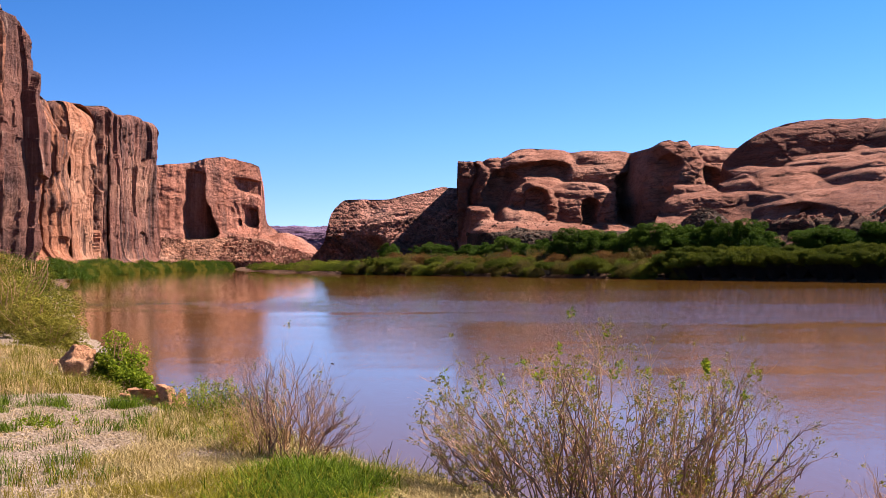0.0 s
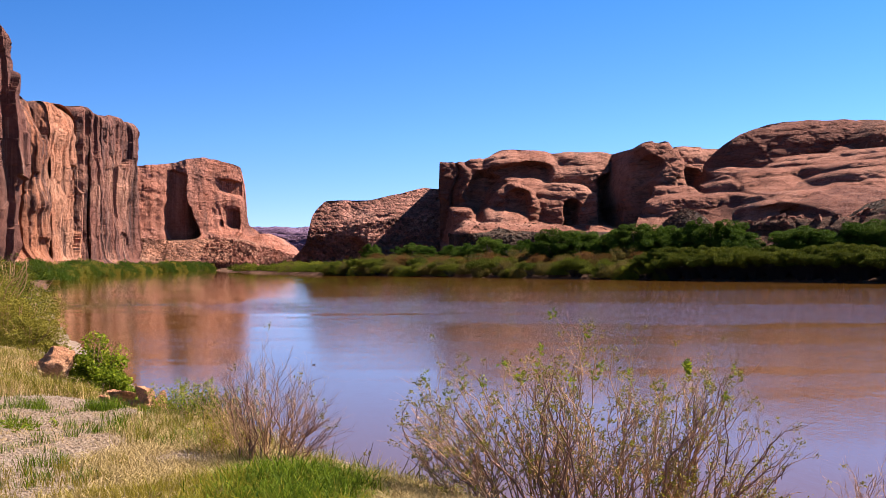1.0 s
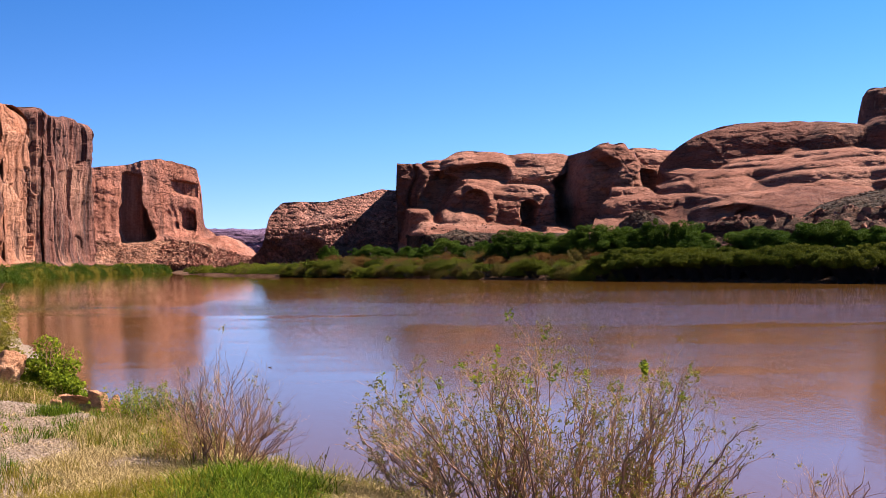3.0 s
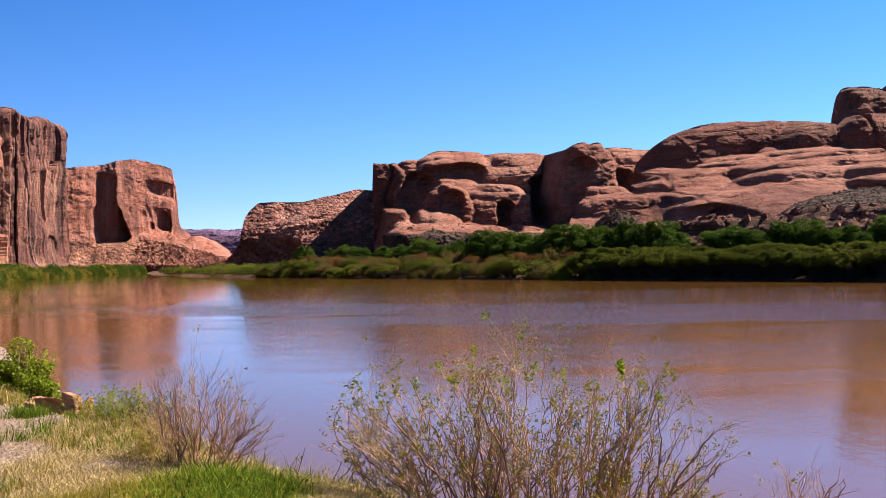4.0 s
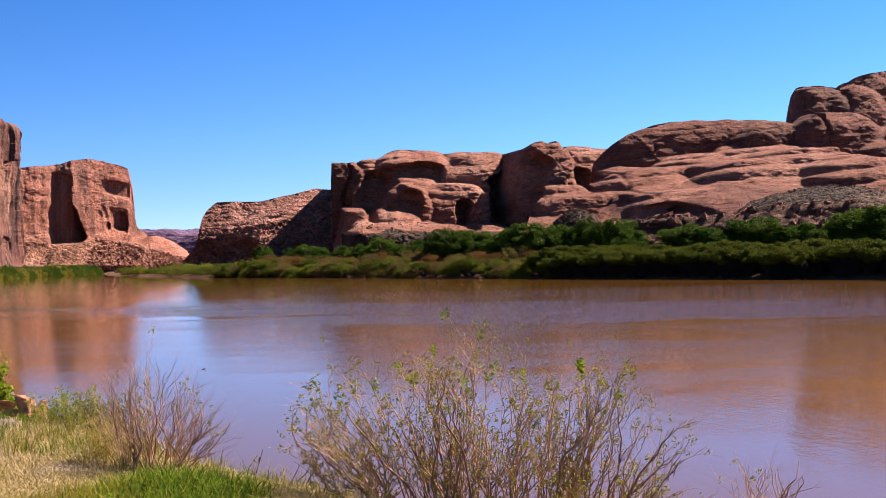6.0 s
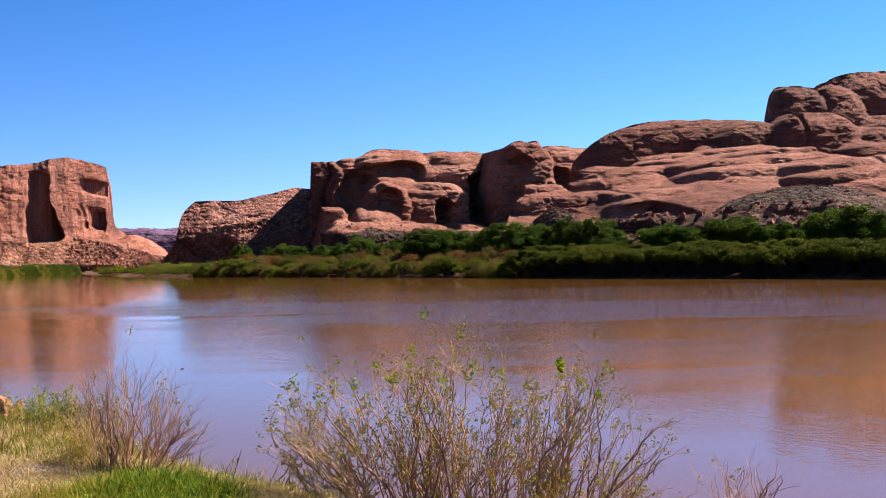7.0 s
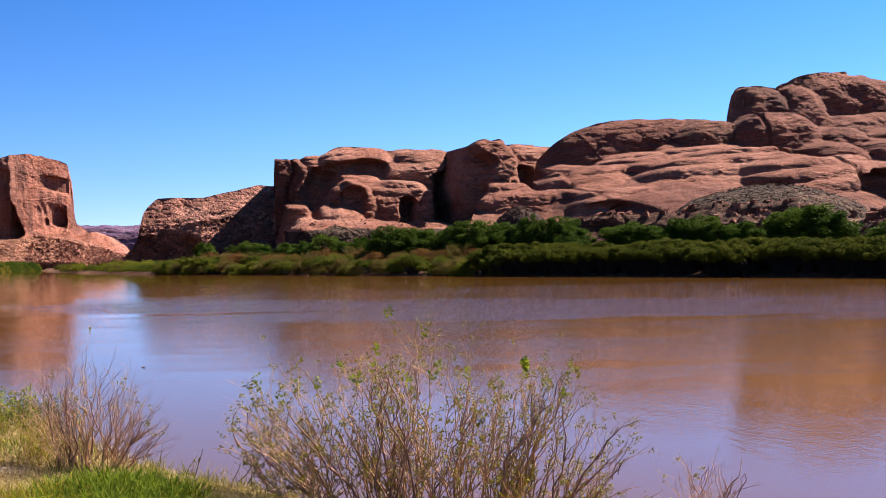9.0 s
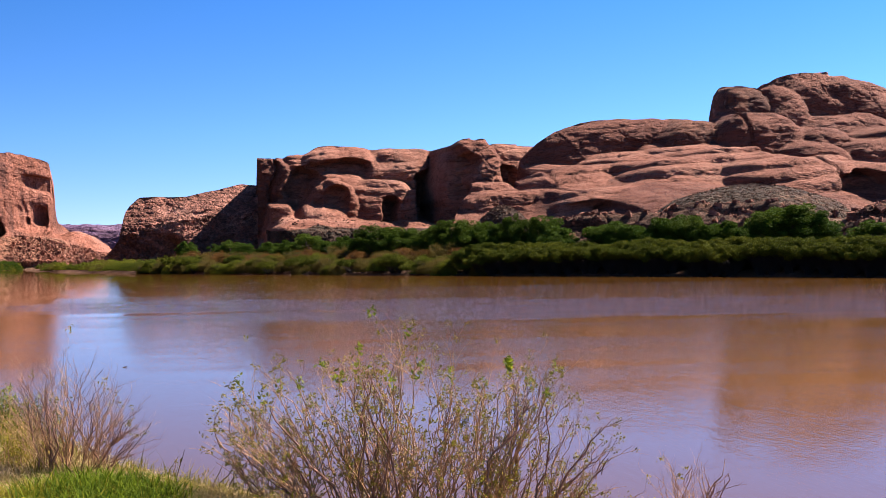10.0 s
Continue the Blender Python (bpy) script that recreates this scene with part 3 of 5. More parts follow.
def slickrock(parent, name, x0, x1, step, rows, foot, forms, ground, skyline, coats, seed, caves=(), side=0.0, lift=0.0, ledge=0.35, rough=1.0, tilt=0.08, fine=1.0, stepped=(0.3, 1.0, 0.3, 0.3), scree=(0, 0), drops=((1, -0.1), (3, -0.5), (8, -1.6), (20, -4), (45, -12), (60, -60))):
    """A rock face over x0..x1 with terraced ledges, joints and hollows; ground(x, z) lies behind the forms, skyline(x) is the least height of its top."""
    xs = np.arange(x0, x1, step)
    x = xs[None] + np.zeros((rows, 1))
    wide = lambda p, q, k: vnoise(stack(x / p, z / q, 0.3 + k), seed + k)
    z = np.full(x.shape, 10.0)
    crest = np.maximum(merged(x, z, forms, np.full(x.shape, 400.0))[1], skyline(x))
    crest = crest[0] + lift + 0.35 * vnoise(stack(xs / 5, 0.2, 0.6), seed) + 0.2 * vnoise(stack(xs / 1.6, 0.2, 0.6), seed + 1)
    ker = np.hanning(2 * max(int(0.9 / step), 1) + 1)
    crest = np.convolve(np.pad(crest, len(ker) // 2, mode="edge"), ker / ker.sum(), "valid")
    k = np.linspace(0, 1, rows)[:, None]
    z = foot + k * (crest[None] - foot)
    xw = x + rough * (1.1 * wide(9, 6, 3) + 0.35 * wide(2.6, 2.2, 4))
    zw = z + rough * (0.7 * wide(11, 5, 5) + 0.3 * wide(3, 2, 6))
    zw = np.minimum(zw, crest[None] + 0.1)
    thick = 2.3 + 0.8 * vnoise(stack(x / 37, z / 15, 0.1), seed + 8)
    bed = (zw - tilt * x + 1.2 * wide(16, 11, 7) + 0.3 * wide(5, 4, 9)) / thick
    fr = bed - np.floor(bed)
    coat = merged(xw, zw, forms, ground(xw, zw))[2]
    step_here = ledge * np.array(stepped)[coat]
    for axis in (0, 1):
        step_here = sum(np.roll(step_here, k, axis) for k in range(-4, 5)) / 9
    zt = zw + thick * step_here * (fr ** 4 - fr)
    y, _, coat = merged(xw, zt, forms, ground(xw, zt))
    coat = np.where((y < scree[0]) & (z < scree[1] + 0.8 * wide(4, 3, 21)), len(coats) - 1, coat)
    for cu, cv, ru, rv, deep, D in caves:
        cx, cz = cu * D, EYE + cv * D
        over = (zw - cz) / (rv * D)
        hole = smooth(1.0, 0.7, np.hypot((xw - cx) / (ru * D), np.maximum(over, 0.25 * over)) + 0.3 * wide(3.2, 2.4, 23)) * smooth(-3.2, 0.5, over)
        y = y + deep * hole
    for _ in range(2):  # weathered edges
        q = np.pad(y, 1, mode="edge")
        y = (q[1:-1, 1:-1] * 4 + q[:-2, 1:-1] + q[2:, 1:-1] + 2 * q[1:-1, :-2] + 2 * q[1:-1, 2:]) / 10
    p = stack(x, y * 0.4, z)
    y = y - rough * (0.5 * fbm(p / np.array((5.0, 5.0, 3.2)), 5, seed + 11) + fine * 0.16 * fbm(p / np.array((1.5, 1.5, 0.7)), 3, seed + 14))
    y = y - step_here * 0.7 * (np.sqrt(fr) - 0.5) + 0.22 * rough * smooth(0.05, 0.0, np.abs(vnoise(stack((x + 0.7 * z) / 11, z / 16, 0.9), seed + 16)))
    ring = [stack(x, y, z)]
    for dist, drop in drops:
        ring.append(stack(xs, y[-1] + dist, np.maximum(z[-1] + drop + 0.4 * vnoise(stack(xs / 4, dist, 0.5), seed), -2))[None])
    v = np.concatenate(ring)
    if side:
        far = [v[:, :1] + np.stack([0.25 * vnoise(stack(v[:, 0, 2] / 3, q * 9, 0.1), seed + 20) + 0.05 * q * side, np.full(len(v), q * side), 0 * v[:, 0, 2]], -1)[:, None] for q in (1.0, 0.8, 0.6, 0.45, 0.3, 0.2, 0.13, 0.08, 0.04, 0.015)]
        v = np.concatenate(far + [v], 1)
    me = mesh_of(name, v, grid_faces(*v.shape[:2]), coats[0], False)
    me.flip_normals()
    for c in coats[1:]:
        me.materials.append(c)
    tone = np.zeros(v.shape[:2], int)
    tone[:rows, v.shape[1] - len(xs):] = coat
    me.polygons.foreach_set("material_index", tone[:-1, :-1].ravel().astype(np.int32))
    return part(name, me, parent)


def loose_rocks(parent, places, size0, size1, mat, seed, name="rubble"):
    """Many small angular blocks lying about, as one part."""
    rng = np.random.default_rng(seed)
    n = len(places)
    o = np.array([(1, 1, 1), (-1, 1, 1), (-1, -1, 1), (1, -1, 1), (1, 1, -1), (-1, 1, -1), (-1, -1, -1), (1, -1, -1)], float)
    v = o[None] * (size0 + (size1 - size0) * rng.uniform(0, 1, n) ** 2.5)[:, None, None] * rng.uniform(0.45, 1.15, (n, 8, 3)) * rng.uniform(0.6, 1.2, (n, 1, 3)) * 0.6
    a, t = rng.uniform(0, 6.28, n)[:, None], rng.normal(size=n)[:, None] * 0.4
    x, y, z = v[..., 0] * np.cos(a) - v[..., 1] * np.sin(a), v[..., 0] * np.sin(a) + v[..., 1] * np.cos(a), v[..., 2]
    v = stack(x * np.cos(t) - z * np.sin(t), y, x * np.sin(t) + z * np.cos(t)) + np.asarray(places)[:, None]
    f = np.array([(0, 1, 2, 3), (7, 6, 5, 4), (0, 4, 5, 1), (1, 5, 6, 2), (2, 6, 7, 3), (3, 7, 4, 0)])
    F = (np.arange(n)[:, None, None] * 8 + f[None]).reshape(-1, 4)
    tagged(part(name, mesh_of(name, v.reshape(-1, 3), F, mat, False), parent), kind="stuff")


def on_face(ob, n, seed, keep):
    """n places on a rock face where keep(x, y, z) holds."""
    co = np.empty(len(ob.data.vertices) * 3, np.float32)
    ob.data.vertices.foreach_get("co", co)
    co = co.reshape(-1, 3)
    co = co @ np.array(ob.matrix_basis.to_3x3()).T + np.array(ob.matrix_basis.translation)
    co = co[keep(*co.T)]
    return co[np.random.default_rng(seed).integers(0, len(co), n)]


def butte_front(x, z):
    """Left pillar, a roofed recess in shade, then the prow and the broad face with its slot and its draped niche."""
    pillar, recess = 388 + 1.0 * (x + 83), 403 + 2.0 * vnoise(stack(x / 1.6, z / 25, 0.4), 66)
    face = 392 + 1.1 * (x + 75) + 1.6 * np.clip(x + 61.2, 0, None) ** 1.5
    edge = -76.6 + 0.9 * vnoise(stack(z / 5, 0.3, 0.8), 60) + 0.32 * np.clip(21 - z, 0, None) * smooth(7, 12, z)
    cut = smooth(-83.6, -82.8, x - 0.02 * z + 0.9 * vnoise(stack(z / 4.5, 0.2, 0.6), 65)) * smooth(32.4, 29.0, z + 0.05 * (x + 80) ** 2 + 1.2 * vnoise(stack(x / 3, z / 4, 0.9), 64)) * smooth(9.0, 11.0, z)
    prow = smooth(-0.9, 0.7, x - edge)
    y = np.where(x < -81, pillar, 390 + 1.5 * smooth(-81, -76, x)) * (1 - prow) + prow * face
    y = y + cut * (1 - prow) * (recess - y) + 0.13 * z
    flute = 0.6 * np.abs(vnoise(stack(x / 3.1, z / 45, 0.3), 58)) + 0.3 * vnoise(stack(x / 1.2, z / 30, 0.6), 59)
    wave = 0.5 * vnoise(stack(x / 3, 0.4, 0.7), 61)
    roof = 30.4 - 0.22 * (x + 68) + wave
    slot = smooth(-69.5, -65.0, x) * smooth(roof + 0.35, roof - 0.35, z) * smooth(roof - 5.6, roof - 3.4, z)
    lip = 21.8 - 0.06 * (x + 68) + 1.6 * wave - 0.05 * (x + 67) ** 2 * (x < -67)
    niche = smooth(-72.5, -69.5, x) * smooth(-60.9, -62.5, x) * smooth(lip + 0.5, lip - 3.5, z)
    drape = 0.8 * np.abs(vnoise(stack((x + 0.25 * z) / 0.9, z / 22, 0.2), 62)) * niche
    arch = smooth(1.05, 0.8, np.hypot((x + 63.4) / 2.3, np.where(z > 15.6, z - 15.6, 2.4 * (15.6 - z)) / 4.0))
    small = smooth(1.1, 0.7, np.hypot((x + 67.2) / 0.7, (z - 15.4) / 1.5))
    talus = 1.3 * np.clip(11.5 + 2.2 * smooth(-74, -68, x) - 3.0 * smooth(-78, -84, x) - z, 0, None) + 0.5 * np.clip(4 - z, 0, None)
    return y + flute + 4.6 * slot + 1.7 * niche + drape + 4.5 * arch + 1.8 * small - talus + 0.35 * np.clip(z - 33.2, 0, None)


M_BUTTE = rock_material("butte_sandstone", (0.233, 0.083, 0.050), (0.348, 0.139, 0.091), (0.432, 0.210, 0.154), streak=0.55, bed=0.1, seam=0.3, relief=0.65)
M_BUTTE_TALUS = rock_material("butte_talus", (0.121, 0.050, 0.030), (0.270, 0.121, 0.075), (0.385, 0.209, 0.143), streak=0.0, bed=0.1, speck=0.15, grain=1.3, rubble=1.1)
butte = thing("sandstone_butte", "rounded red sandstone butte with hollowed alcoves", "butte")
butte_face = slickrock(butte, "rock_face", -96.0, -42.0, 0.22, 190, 0.0, (
    (-0.163, 0.05, 0.030, 0.0200, 0.0, 380, 16, 2.0, 1.0, 0), (-0.135, 0.05, 0.036, 0.0235, 0.0, 390, 18, 1.4, 1.0, 0)),
    butte_front, lambda x: np.interp(x, (-96, -90, -85, -80, -76, -72, -68.5, -65.4, -62.3, -61.1, -60.7, -60.3, -59.9, -57, -52, -46, -42), (32.4, 33.2, 33.6, 34.9, 36.2, 37.0, 36.4, 35.2, 34.7, 34.2, 28, 20, 15.4, 12.4, 8.4, 4, 1)), (M_BUTTE, M_BUTTE_TALUS), 53, ledge=0.3, tilt=0.02, rough=1.0, stepped=(0.2, 0.2), fine=0.7, scree=(399, 10.5),
    drops=((0.5, -0.3), (1.2, -3), (2, -12), (3, -50)))

CLIFF_TOP = ((3, 8, 11, 13.5, 18, 21, 24, 30, 34, 39, 43, 51, 62, 80), (26.7, 26.7, 27.3, 28.4, 28.6, 28.9, 29.6, 29.6, 28.7, 28.8, 28.4, 27.8, 26, 24))
massif = thing("slickrock_cliffs", "rounded red slickrock cliffs with shaded alcoves", "cliff")
# coat 1 paints the sunlit caps and shelves paler than the shaded walls
cliffs = slickrock(massif, "rock_face", 3.75, 78.0, 0.24, 190, 0.0, (
    (0.043, 0.0150, 0.020, 0.0835, 0.058, 299, 9, 2.2, 1.5, 1), (0.078, 0.034, 0.036, 0.0905, 0.070, 296, 11, 2.4, 1.5, 1), (0.125, 0.040, 0.050, 0.0880, 0.070, 298, 10, 2.4, 1.3, 1), (0.104, 0.009, 0.010, 0.0800, 0.062, 297, 6, 2.2, 1.8, 0),
    (0.0760, 0.026, 0.032, 0.0675, 0.044, 291, 9, 2.6, 3.2, 1), (0.0735, 0.0195, 0.019, 0.0608, 0.040, 284, 8, 2.5, 3.4, 1), (0.0655, 0.0180, 0.0180, 0.0438, 0.024, 276, 10, 4.5, 1.1, 1),
    (0.0300, 0.0100, 0.0095, 0.0385, 0.0335, 284, 4, 6, 5, 1), (0.0265, 0.004, 0.004, 0.036, 0.018, 285, 3, 4, 4, 0),
    (0.1160, 0.0330, 0.0290, 0.0625, 0.022, 284, 9, 3.4, 1.7, 1), (0.094, 0.012, 0.012, 0.0600, 0.028, 287, 8, 2.4, 1.7, 1), (0.139, 0.008, 0.0065, 0.0540, 0.024, 283, 5, 3, 2.0, 1),
    (0.1895, 0.0235, 0.032, 0.0965, 0.018, 270, 10, 2.9, 2.4, 1), (0.2220, 0.040, 0.040, 0.0918, 0.030, 278, 10, 3.6, 2.0, 1), (0.236, 0.03, 0.05, 0.0905, 0.03, 279, 16, 4, 2.2, 0),
    (0.0600, 0.034, 0.056, 0.0280, 0.010, 258, 14, 5, 2.2, 1), (0.130, 0.055, 0.05, 0.0285, 0.008, 257, 16, 4, 1.4, 1)),
    lambda x, z: np.minimum(300.5 + 0.02 * x + 2.2 * np.clip(z - 22 - 4.5 * smooth(12, 8, x), 0, None) ** 1.1 - 0.8 * np.abs(vnoise(stack(x / 2.3, z / 40, 0.7), 5)) * smooth(16, 11, x) + 2.2 * smooth(0.5, 0.0, np.abs(x - 6.5 - 0.03 * z)), 243 + np.clip(z - 2.5, 0, None) * 6.5 + 58 * smooth(9.5, 5.5, x)),
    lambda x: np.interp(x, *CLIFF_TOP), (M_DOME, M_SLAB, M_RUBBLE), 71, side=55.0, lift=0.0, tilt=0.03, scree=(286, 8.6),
    caves=((0.076, 0.0725, 0.030, 0.0075, 5, 300), (0.050, 0.0600, 0.018, 0.0130, 4, 300), (0.0735, 0.0500, 0.0150, 0.0065, 4, 286), (0.1205, 0.0375, 0.0075, 0.0110, 7, 284), (0.160, 0.050, 0.020, 0.034, 7, 300), (0.2185, 0.0680, 0.0130, 0.0110, 3, 276)))


def mass(parent, u, D, hw, top, deep, base, n, seed, mat=None, tilt=0.0, name="dome", lean=0.0, **more):
    """A dome given by its top: u across, rise and half width per metre at D ahead; lean tips it back on its foot."""
    rise, back = EYE + top * D - base, math.radians(-lean)
    rise = max(rise - 0.85 * deep * math.sin(back), 0.3 * rise)
    ob = part(name, dome_mesh((hw * D, deep, rise / math.cos(back)), seed, n, mat=mat or M_DOME, **more), parent)
    ob.matrix_basis = pose(u * D, D - rise * math.tan(back) - 0.5 * deep * math.cos(back) * (back > 0), base, lean, tilt, 0)
    return ob



domes = thing("slickrock_domes", "great red slickrock domes above sunlit, paler rock benches", "rock dome")
benches = slickrock(domes, "rock_face", 38.0, 172.0, 0.30, 230, 0.0, (
    (0.338, 0.104, 0.075, 0.1125, 0.055, 262, 10, 2.4, 2.2, 0), (0.336, 0.018, 0.018, 0.0835, 0.058, 257, 7, 2.4, 2.4, 0), (0.300, 0.022, 0.030, 0.098, 0.060, 262, 9, 2.3, 2.0, 0),
    (0.392, 0.042, 0.022, 0.1130, 0.058, 252, 9, 2.5, 2.2, 2), (0.4260, 0.0195, 0.0240, 0.1405, 0.095, 260, 8, 4.2, 3.0, 2), (0.497, 0.060, 0.100, 0.1513, 0.095, 262, 10, 2.7, 2.2, 0), (0.460, 0.020, 0.03, 0.1430, 0.1, 259, 10, 2.4, 2.2, 0),
    (0.620, 0.070, 0.09, 0.1430, 0.080, 264, 10, 2.6, 2.2, 0), (0.447, 0.0445, 0.050, 0.1196, 0.070, 246, 8, 2.8, 2.2, 0), (0.530, 0.060, 0.060, 0.1185, 0.075, 252, 9, 3.0, 1.8, 0),
    (0.505, 0.022, 0.030, 0.1070, 0.080, 243, 8, 2.4, 2.2, 0), (0.503, 0.028, 0.030, 0.0955, 0.066, 234, 6, 2.5, 2.2, 0), (0.556, 0.030, 0.035, 0.0965, 0.066, 233, 6, 2.5, 2.2, 0), (0.59, 0.04, 0.05, 0.109, 0.07, 232, 12, 2.5, 2.2, 0),
    (0.435, 0.066, 0.050, 0.0865, 0.050, 219, 14, 2.8, 1.5, 1), (0.385, 0.055, 0.050, 0.0770, 0.045, 216, 12, 2.8, 1.5, 1), (0.500, 0.080, 0.090, 0.0818, 0.025, 200, 20, 3.0, 1.5, 1), (0.58, 0.06, 0.08, 0.075, 0.02, 198, 16, 3.0, 1.6, 1),
    (0.305, 0.072, 0.070, 0.0737, 0.035, 233, 17, 2.6, 1.5, 1), (0.238, 0.060, 0.058, 0.0505, 0.015, 236, 12, 5.0, 3.0, 1), (0.205, 0.020, 0.020, 0.0592, 0.040, 244, 7, 3.0, 2.0, 1), (0.330, 0.060, 0.080, 0.0560, 0.015, 208, 14, 2.8, 1.6, 1)),
    lambda x, z: 172 + np.clip(z - 4, -1, None) * 3.9 + 5.5 * np.clip(z - 13, 0, None) + 42 * smooth(74, 50, x) + 3 * vnoise(stack(x / 19, z / 6, 0.4), 33),
    lambda x: np.interp(x, (38, 44, 60, 100, 172), (6, 12, 14, 16, 20)), (M_DOME, M_SLAB, M_DARK_DOME), 61, lift=0.5, ledge=0.58, tilt=0.07, rough=1.0, drops=((1, -0.4), (2.5, -2.5), (4, -8), (6, -24), (7, -60)),
    caves=((0.540, 0.0560, 0.030, 0.0130, 6, 205), (0.300, 0.0335, 0.012, 0.006, 3, 215), (0.262, 0.034, 0.02, 0.006, 2.5, 238)))
slopes = [mass(domes, 0.430, 186, 0.095, 0.0550, 20, 1, 2.2, 120, M_RUBBLE, -1, "talus_slope", rough=0.6, lumpy=0.4),
          mass(domes, 0.214, 222, 0.026, 0.0410, 14, 1, 2.0, 121, M_RUBBLE, 0, "talus_slope", rough=0.6, lumpy=0.4)]
ledges = [mass(domes, 0.405, 174, 0.110, 0.0395, 4, 1, 3.6, 122, M_CRAG, 0, "broken_ledge", lean=-42, rough=1.6, lumpy=0.6, ledge=0.8),
          mass(domes, 0.290, 178, 0.060, 0.0330, 4, 1, 2.8, 123, M_CRAG, 0, "broken_ledge", lean=-42, rough=1.5, lumpy=0.6, ledge=0.8),
          mass(domes, 0.570, 170, 0.070, 0.0400, 4, 1, 3.2, 124, M_CRAG, 0, "broken_ledge", lean=-42, rough=1.6, lumpy=0.6, ledge=0.8)]

mesa = thing("talus_mesa", "low rubble-strewn mesa of brown-red rock, half in shade", "mesa")
def mesa_front(x, z):
    spur = smooth(-19, -12, x + 0.5 * (z - 5) + 2 * vnoise(stack(x / 6, z / 3, 0.2), 8))
    wall = np.where(z < 9.0, 319.5 - 0.22 * z, 317.5 + 0.9 * (z - 9.0)) + 0.8 * vnoise(stack(x / 4, z / 30, 0.3), 12)
    return spur * (296 + 1.75 * z + 2.5 * vnoise(stack(x / 7, z / 5, 0.6), 9)) + (1 - spur) * wall


mesa_slope = slickrock(mesa, "rubble_slope", -34.5, 9.0, 0.22, 150, 0.0, (), mesa_front,
          lambda x: EYE + 329 * np.interp(x / 322, (-0.1065, -0.1, -0.0944, -0.0941, -0.0938, -0.0922, -0.0889, -0.0817, -0.0688, -0.0461, -0.0331, -0.0135, -0.0003, 0.0114, 0.012, 0.03), (0.0028, 0.0102, 0.0156, 0.0231, 0.028, 0.0361, 0.0416, 0.0487, 0.0495, 0.0499, 0.0517, 0.057, 0.0601, 0.0593, 0.0593, 0.059)), (M_MESA,), 140, ledge=0.5, tilt=-0.04, rough=0.9, fine=1.8, stepped=(0.5,))
for k, slope in enumerate(slopes):
    loose_rocks(domes, on_face(slope, 2600, 40 + k, lambda x, y, z: z > 1), 0.10, 0.34, M_CRAG, 160 + k)
for k, shelf in enumerate(ledges):
    loose_rocks(domes, on_face(shelf, 1100, 50 + k, lambda x, y, z: z > 2.5), 0.2, 1.1, M_SLAB, 170 + k)
loose_rocks(butte, on_face(butte_face, 1800, 5, lambda x, y, z: (z > 1) & (z < 9 - 0.25 * (x + 60)) & (x > -70) & (z < 14)), 0.2, 1.0, M_BUTTE, 148)
loose_rocks(mesa, on_face(mesa_slope, 2200, 1, lambda x, y, z: (z > 2) & (y < 330) & (z < 14 + 0.12 * x) & ((x + 0.5 * (z - 5) > -13) | (z > 10))), 0.2, 0.8, M_MESA, 145)
loose_rocks(massif, on_face(cliffs, 900, 2, lambda x, y, z: (z > 3) & (y < 284) & (z < 12)), 0.15, 0.5, M_CRAG, 146)
far_mesa = thing("far_mesa", "distant banded brown mesa with purple haze in its rock colour", "mesa")
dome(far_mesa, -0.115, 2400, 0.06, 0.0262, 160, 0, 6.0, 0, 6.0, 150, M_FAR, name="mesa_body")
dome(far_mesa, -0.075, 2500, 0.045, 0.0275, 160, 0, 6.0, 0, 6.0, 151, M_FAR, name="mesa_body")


# ---- trees and shrubs ----
def blob_points(n, half, rng, clumps=30, tight=0.32, low=0.05):
    """Leaf places in clumps over the upper shell of a lumpy crown."""
    d = rng.normal(size=(clumps, 3))
    d /= np.linalg.norm(d, axis=1, keepdims=True)
    d[:, 2] = np.abs(d[:, 2]) * 1.0 - low
    centres = d * rng.uniform(0.55, 1.0, (clumps, 1)) * half
    rad = tight * np.mean(half) * rng.uniform(0.6, 1.3, clumps)
    k = rng.integers(0, clumps, n)
    o = rng.normal(size=(n, 3))
    o /= np.linalg.norm(o, axis=1, keepdims=True)
    return centres[k] + o * (rad[k] * rng.uniform(0.35, 1, n) ** 0.5)[:, None] * np.array((1, 1, 0.8))


